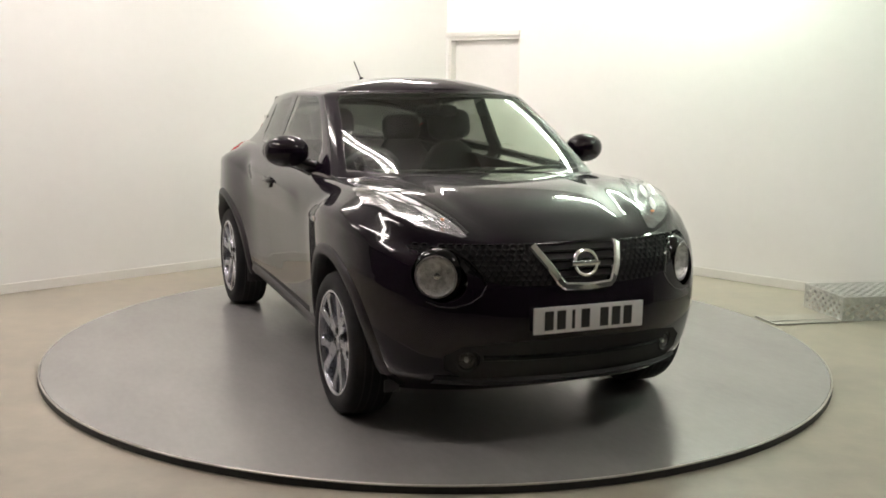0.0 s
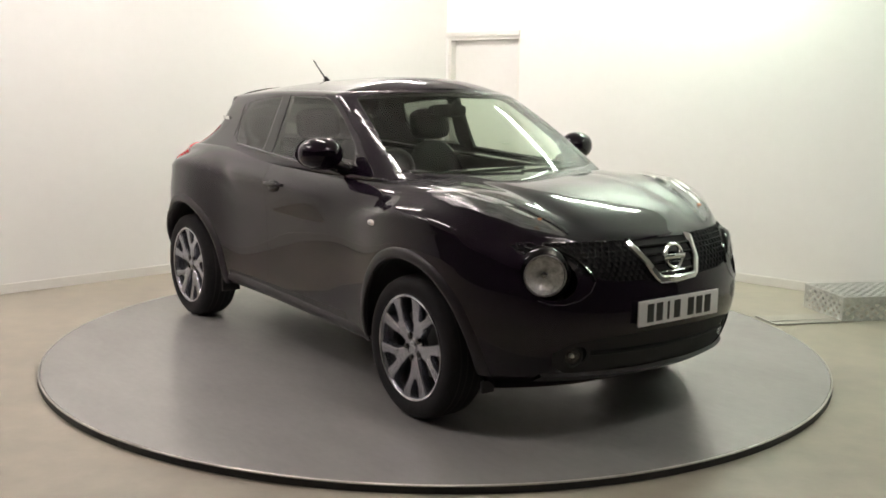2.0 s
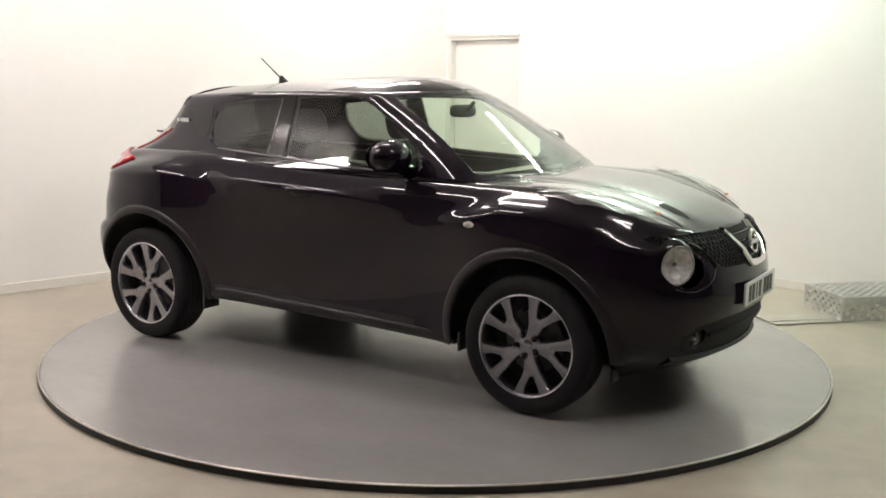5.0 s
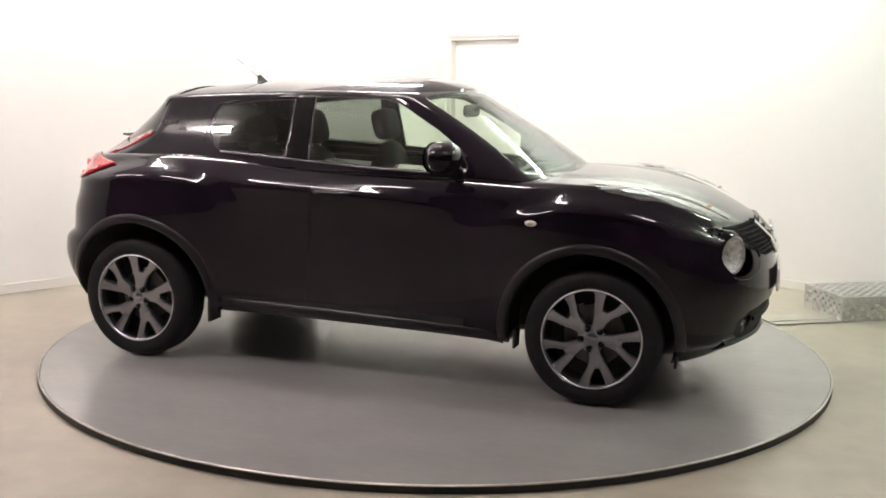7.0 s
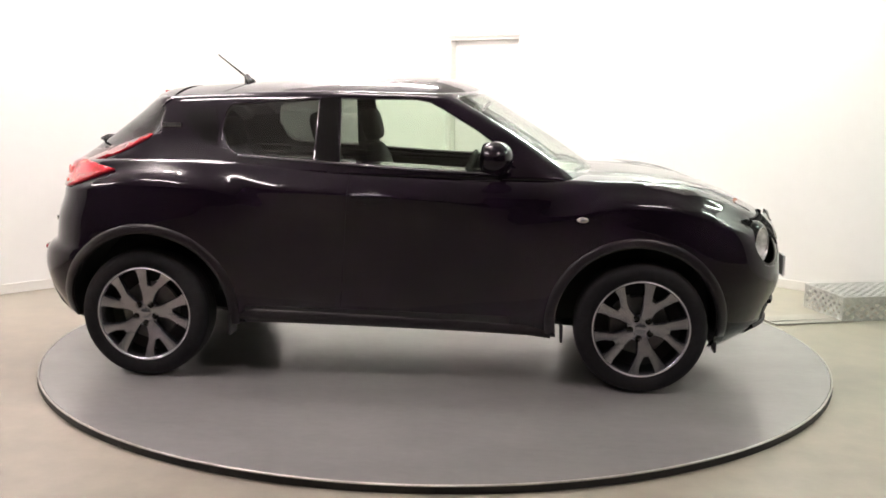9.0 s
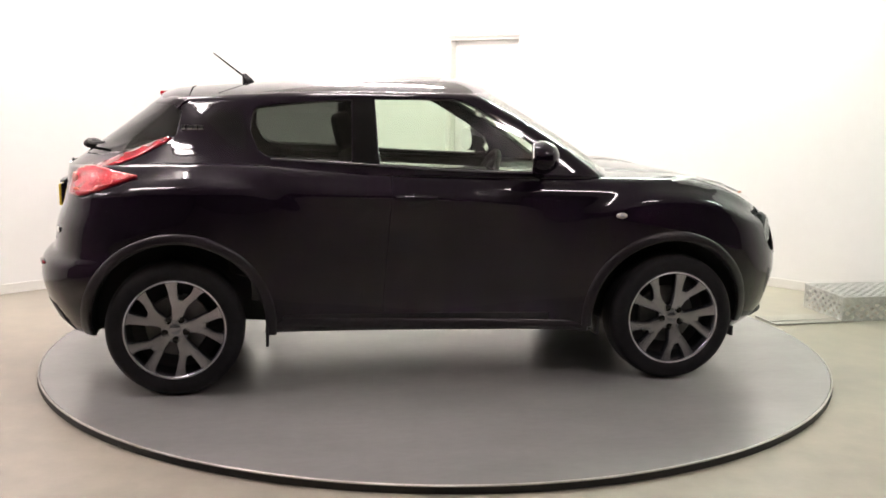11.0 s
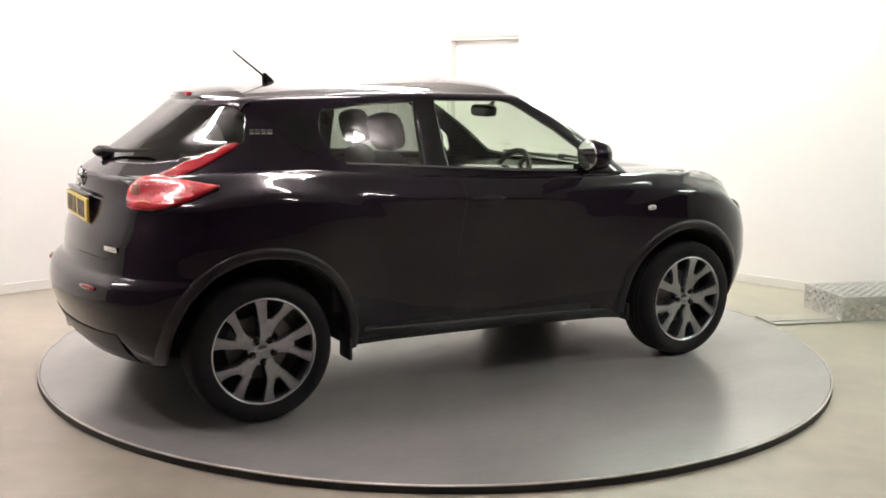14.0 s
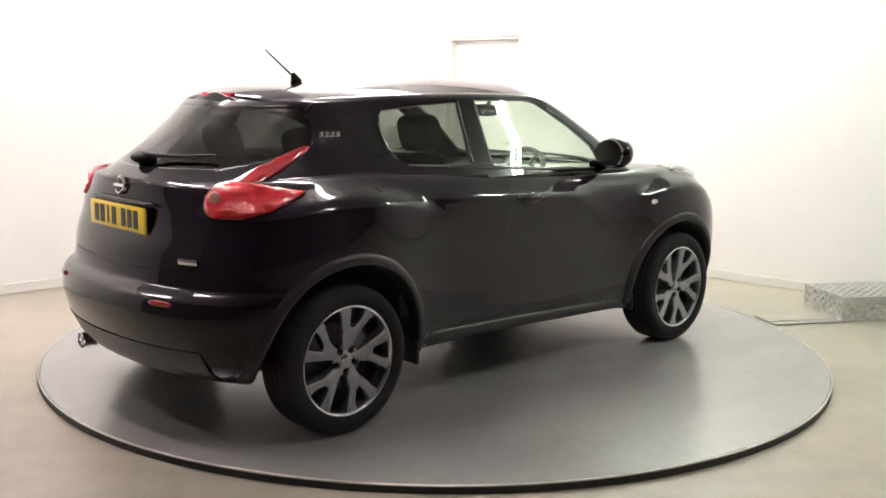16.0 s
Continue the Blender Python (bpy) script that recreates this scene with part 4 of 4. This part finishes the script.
    rows = [[on_front(-0.6 + 1.2 * k / 24, 0.315, 0.0), on_front(-0.6 + 1.2 * k / 24, 0.30, 0.022), on_front(-0.6 + 1.2 * k / 24, 0.27, 0.012), on_front(-0.6 + 1.2 * k / 24, 0.25, -0.06)] for k in range(25)]
    grid(bm, rows)
    part("chin_spoiler", bm, PLASTIC, car, "black chin spoiler")
    number_plate(car, Vector((2.095, 0, 0.570)), 0, PLATE_WHITE, "white front number plate with dark bars")
    # wipers
    for y0, y1 in ((-0.48, 0.05), (0.02, 0.52)):
        bm = bmesh.new()
        pts = []
        for k in range(9):
            y = y0 + (y1 - y0) * k / 8
            pts.append((1.015 - 0.36 * (y / 0.72) ** 2 * 0.55 - 0.02 * k / 8, y, 1.082 + 0.018 * k / 8))
        tube(bm, pts, 0.009, 6)
        part("wiper", bm, PLASTIC, car, "black windscreen wiper")


def number_plate(car, c, turn, material, label):
    bm = bmesh.new()
    m = Matrix.Translation(c) @ pose(0, 0, 0, 0, 0, turn)
    box(bm, -0.006, 0.006, -0.26, 0.26, -0.0555, 0.0555, 0.004)
    bm.transform(m)
    plate = part("number_plate", bm, material, car, label)
    for k in range(7):
        y = -0.192 + 0.057 * k + (0.033 if k > 3 else 0)
        bm = bmesh.new()
        w = 0.0065 if k == 2 else 0.020
        box(bm, 0.0065, 0.0085, y - w, y + w, -0.0395, 0.0395)
        bm.transform(m)
        part("bar", bm, INK, plate, smooth=False)
    return plate


def rear_details(car):
    bm = bmesh.new()
    box(bm, -1.879, -1.835, -0.263, 0.263, 0.866, 0.984, 0.006)
    part("plate_plinth", bm, PAINT, car, "flat plinth behind the rear plate")
    number_plate(car, Vector((-1.885, 0, 0.925)), 180, PLATE_YELLOW, "yellow rear number plate with dark bars")
    bm = bmesh.new()
    c = Vector((rear_x(0, 1.06) - 0.008, 0, 1.06))
    lathe(bm, [(0.030, 0.0), (0.032, 0.008), (0.038, 0.010), (0.043, 0.0)], Matrix.Translation(c) @ pose(0, 0, 0, 0, -84, 0), 36)
    badge = part("rear_badge", bm, CHROME, car, "plain chrome ring badge")
    bm = bmesh.new()
    box(bm, c.x - 0.010, c.x + 0.004, -0.048, 0.048, c.z - 0.007, c.z + 0.007, 0.002)
    part("badge_bar", bm, CHROME, badge)
    bm = bmesh.new()
    ellipsoid(bm, (rear_x(0, 0.995) - 0.004, 0, 0.997), (0.022, 0.29, 0.012), seg=24, power=3)
    part("plate_lamp_trim", bm, GLOSS_BLACK, car, "gloss black trim above the plate")
    # small bright lettering bars
    for y, z in ((-0.535, 0.785),):
        bm = bmesh.new()
        slope = math.degrees(math.atan2(rear_x(y + 0.03, z) - rear_x(y - 0.03, z), 0.06))
        box(bm, -0.004, 0.004, -0.05, 0.05, -0.012, 0.012, 0.002)
        bm.transform(Matrix.Translation((rear_x(y, z) - 0.003, y, z)) @ pose(0, 0, 0, 0, 0, -slope))
        part("model_badge", bm, CHROME, car, "small bright badge bar")
    for s in (-1, 1):
        for k in range(4):
            bm = bmesh.new()
            w = (0.010, 0.013, 0.012, 0.013)[k]
            x = -1.222 + 0.028 * k
            z = 1.292
            ring = cabin_ring((z - 1.085) / 0.35)
            y = min(ring, key=lambda p: abs(p[0] - x) + (5 if p[1] > -0.4 else 0))[1]
            box(bm, x - w, x + w, -0.003, 0.003, z - 0.011, z + 0.011, 0.001)
            bm.transform(Matrix.Translation((0, s * (0.009 - y), 0)))
            part("side_badge_bar", bm, CHROME, car, "small bright badge bar")
        bm = bmesh.new()
        y, z = 0.47, 0.615
        slope = math.degrees(math.atan2(rear_x(y + 0.03, z) - rear_x(y - 0.03, z), 0.06))
        ellipsoid(bm, (0, 0, 0), (0.010, 0.065, 0.013), seg=20, power=2.6)
        bm.transform(Matrix.Translation((rear_x(y, z) - 0.004, s * y, z)) @ pose(0, 0, 0, 0, 0, s * -slope))
        part("rear_reflector", bm, DARK_RED, car, "small red bumper reflector")
    # rear wiper on its raised boss
    bm = bmesh.new()
    ellipsoid(bm, (-1.755, 0.0, 1.178), (0.05, 0.07, 0.028), seg=20)
    boss = part("rear_wiper_boss", bm, PLASTIC, car, "black rear wiper boss")
    bm = bmesh.new()
    tube(bm, [(-1.775, 0.0, 1.195), (-1.75, -0.12, 1.192), (-1.70, -0.27, 1.195), (-1.63, -0.40, 1.205)], [0.012, 0.010, 0.008, 0.006], 8)
    part("rear_wiper_arm", bm, PLASTIC, boss)
    # valance and exhaust
    bm = bmesh.new()
    rows = [[(rear_x(y, 0.42) - 0.004, y, 0.42), (rear_x(y, 0.34) - 0.008, y, 0.335), (rear_x(y, 0.30) + 0.01, y, 0.285), (rear_x(y, 0.3) + 0.12, y, 0.25)] for y in [-0.62 + 1.24 * k / 24 for k in range(25)]]
    grid(bm, rows, flip=True)
    part("rear_valance", bm, LIP, car, "dark satin rear valance")
    bm = bmesh.new()
    m = pose(-1.885, 0.44, 0.272, 0, -94, 0)
    lathe(bm, [(0.032, -0.18), (0.036, -0.02), (0.040, 0.0), (0.037, 0.003), (0.033, -0.01), (0.030, -0.17)], m, 28)
    part("exhaust_tailpipe", bm, CHROME, car, "bright exhaust tailpipe")
    bm = bmesh.new()
    ellipsoid(bm, (-1.62, 0.25, 0.265), (0.13, 0.33, 0.07), seg=24, power=4)
    part("silencer", bm, BRAKE, car, "grey exhaust silencer")


def interior(car):
    def seat(x, y, rest_z, back):
        s = new("seat")
        s.parent = car
        tagged(s, "charcoal fabric car seat with headrest")
        bm = bmesh.new()
        ellipsoid(bm, (x + 0.36, y, 0.60), (0.27, 0.25, 0.085), seg=24, power=4)
        part("cushion", bm, FABRIC, s)
        bm = bmesh.new()
        ellipsoid(bm, (0, 0, 0), (0.075, 0.24, 0.31), pose(0, 0, 0, 0, -back, 0).to_3x3(), 28, 3.2)
        for v in bm.verts:
            v.co.x += x + 0.09
            v.co.y = y + v.co.y * (1 - 0.35 * max(0, v.co.z) / 0.31)
            v.co.z += 0.87
        part("backrest", bm, FABRIC, s)
        bm = bmesh.new()
        ellipsoid(bm, (x, y, rest_z), (0.055, 0.135, 0.095), pose(0, 0, 0, 0, -back, 0).to_3x3(), 24, 4.0)
        part("headrest", bm, FABRIC, s)
        for d in (-0.05, 0.05):
            bm = bmesh.new()
            tube(bm, [(x + 0.04, y + d, 1.08), (x, y + d, rest_z)], 0.007, 6)
            part("headrest_post", bm, CHROME, s)

    seat(-0.42, -0.36, 1.275, 14)
    seat(-0.26, 0.36, 1.275, 14)
    for y in (-0.36, 0.36):
        seat(-1.13, y, 1.215, 18)
    bm = bmesh.new()
    rows = []
    for k in range(25):
        y = -0.69 + 1.38 * k / 24
        bulge = 0.035 * math.exp(-((y + 0.38) / 0.17) ** 2)
        e = (abs(y) / 0.69) ** 4
        rows.append([(0.98 - 0.2 * e, y, 1.045), (0.80 - 0.12 * e, y, 1.055 + bulge * 0.6), (0.62 - 0.05 * e, y, 1.04 + bulge), (0.55, y, 0.99 + bulge), (0.53, y, 0.85), (0.62, y, 0.6)])
    grid(bm, rows)
    part("dashboard", bm, DASH, car, "dark grey dashboard")
    thing = new("steering_wheel")
    thing.parent = car
    tagged(thing, "black three-spoke steering wheel")
    m = pose(0.34, -0.37, 1.01, 0, -66, 0)
    bm = bmesh.new()
    lathe(bm, [(0.168 + 0.016 * math.cos(a), 0.016 * math.sin(a)) for a in [2 * math.pi * k / 10 for k in range(11)]], m, 40)
    part("wheel_rim", bm, DASH, thing)
    bm = bmesh.new()
    ellipsoid(bm, (0, 0, 0), (0.055, 0.07, 0.025), seg=20)
    bm.transform(m)
    part("boss", bm, DASH, thing)
    for a in (90, 210, 330):
        bm = bmesh.new()
        tube(bm, [(0, 0, 0), (0.165 * math.cos(radians(a)), 0.165 * math.sin(radians(a)), 0.0)], 0.014, 8)
        bm.transform(m)
        part("wheel_spoke", bm, DASH, thing)
    bm = bmesh.new()
    ellipsoid(bm, (0.40, 0.0, 1.375), (0.022, 0.125, 0.036), seg=24, power=4)
    mir = part("rear_view_mirror", bm, GLOSS_BLACK, car, "black rear-view mirror")
    bm = bmesh.new()
    tube(bm, [(0.42, 0, 1.38), (0.47, 0, 1.425)], 0.012, 8)
    part("mirror_stem", bm, GLOSS_BLACK, mir)
    for s in (-1, 1):
        bm = bmesh.new()
        box(bm, -0.9, 0.55, s * 0.755 - 0.015, s * 0.755 + 0.015, 0.45, 1.05, 0.01)
        part("door_card", bm, DASH, car, "dark door lining")
    bm = bmesh.new()
    box(bm, -1.72, -1.2, -0.62, 0.62, 0.95, 0.985, 0.01)
    part("parcel_shelf", bm, FABRIC, car, "dark parcel shelf")


def build_car():
    car = new("car")
    tagged(car, "glossy aubergine-black compact crossover parked on the turntable", "car")
    cabin(car, body(car))
    mirrors(car)
    front_details(car)
    rear_details(car)
    interior(car)
    for s in (1, -1):
        for y in (-1, 1):
            wheel(car, s, y)
    return car


# ---- loose things by the wall ----
def mesh_sheet(bm, o, u, v, nu, nv, r=0.014):
    """Expanded metal: crossing slanted strands in the plane of u and v."""
    o, u, v = Vector(o), Vector(u), Vector(v)
    n = u.cross(v).normalized()
    strip = u.normalized() * r

    def strand(a, b, lift_):
        q = [a - strip, a + strip, b + strip, b - strip]
        t = n * 0.003
        vs = [bm.verts.new(p + n * lift_ + k * t) for k in (0, 1) for p in q]
        for f in ((0, 1, 2, 3), (7, 6, 5, 4), (0, 4, 5, 1), (1, 5, 6, 2), (2, 6, 7, 3), (3, 7, 4, 0)):
            bm.faces.new([vs[i] for i in f])

    for i in range(nu):
        for j in range(nv):
            a, b = o + u * (i / nu) + v * (j / nv), o + u * ((i + 1) / nu) + v * ((j + 1) / nv)
            c, d = o + u * (i / nu) + v * ((j + 1) / nv), o + u * ((i + 1) / nu) + v * (j / nv)
            strand(a, b, 0.0)
            strand(c, d, 0.001)


def mesh_step():
    """A low box of expanded metal that stands by the wall."""
    step = new("mesh_step")
    step.matrix_basis = pose(2.77, 0.755, FLOOR_Z, 0, 0, 10)
    tagged(step, "low galvanised expanded-metal step box on the floor", "step")
    L, D, H = 0.95, 0.48, 0.165
    for nm, o, u, v, nu, nv in (("front_mesh", (0, 0, 0), (L, 0, 0), (0, 0, H), 13, 3), ("side_mesh", (0, D, 0), (0, -D, 0), (0, 0, H), 7, 3),
                                ("side_mesh", (L, 0, 0), (0, D, 0), (0, 0, H), 7, 3), ("back_mesh", (L, D, 0), (-L, 0, 0), (0, 0, H), 13, 3),
                                ("top_mesh", (0, 0, H), (L, 0, 0), (0, D, 0), 13, 7)):
        bm = bmesh.new()
        mesh_sheet(bm, o, u, v, nu, nv)
        tagged(part(nm, bm, GALV, step, smooth=False), kind="stuff")
    for a, b in (((0, 0, H), (L, 0, H)), ((0, D, H), (L, D, H)), ((0, 0, H), (0, D, H)), ((L, 0, H), (L, D, H)), ((0, 0, 0), (0, 0, H)), ((L, 0, 0), (L, 0, H)), ((0, D, 0), (0, D, H)), ((L, D, 0), (L, D, H)),
                 ((0, 0, 0.006), (L, 0, 0.006)), ((0, 0, 0.006), (0, D, 0.006))):
        bm = bmesh.new()
        tube(bm, [a, b], 0.006, 6)
        part("frame_bar", bm, GALV, step)
    plate = new("floor_mat")
    plate.matrix_basis = pose(2.27, 0.60, FLOOR_Z, 0, 0, 14)
    tagged(plate, "thin flat metal tray lying on the concrete floor", "tray")
    bm = bmesh.new()
    box(bm, 0.0, 0.60, 0.0, 0.26, 0.001, 0.006, 0.002)
    part("sheet", bm, TRAY, plate)
    for a, b in (((0, 0, 0.009), (0.6, 0, 0.009)), ((0, 0.09, 0.009), (0.6, 0.09, 0.009)), ((0, 0, 0.009), (0, 0.26, 0.009))):
        bm = bmesh.new()
        tube(bm, [a, b], 0.004, 6)
        part("rail", bm, EDGE_METAL, plate)


hall()
ceiling_lights()
TABLE = turntable()
CAR = build_car()
mesh_step()


def motions():
    rows = [(float(t), pose(0, 0, 0, 0, 0, turn_at(t))) for t in range(0, 17)]
    walk(TABLE, rows)
    walk(CAR, [(t, m @ pose(-0.17, -0.116, 0.0)) for t, m in rows])


motions()
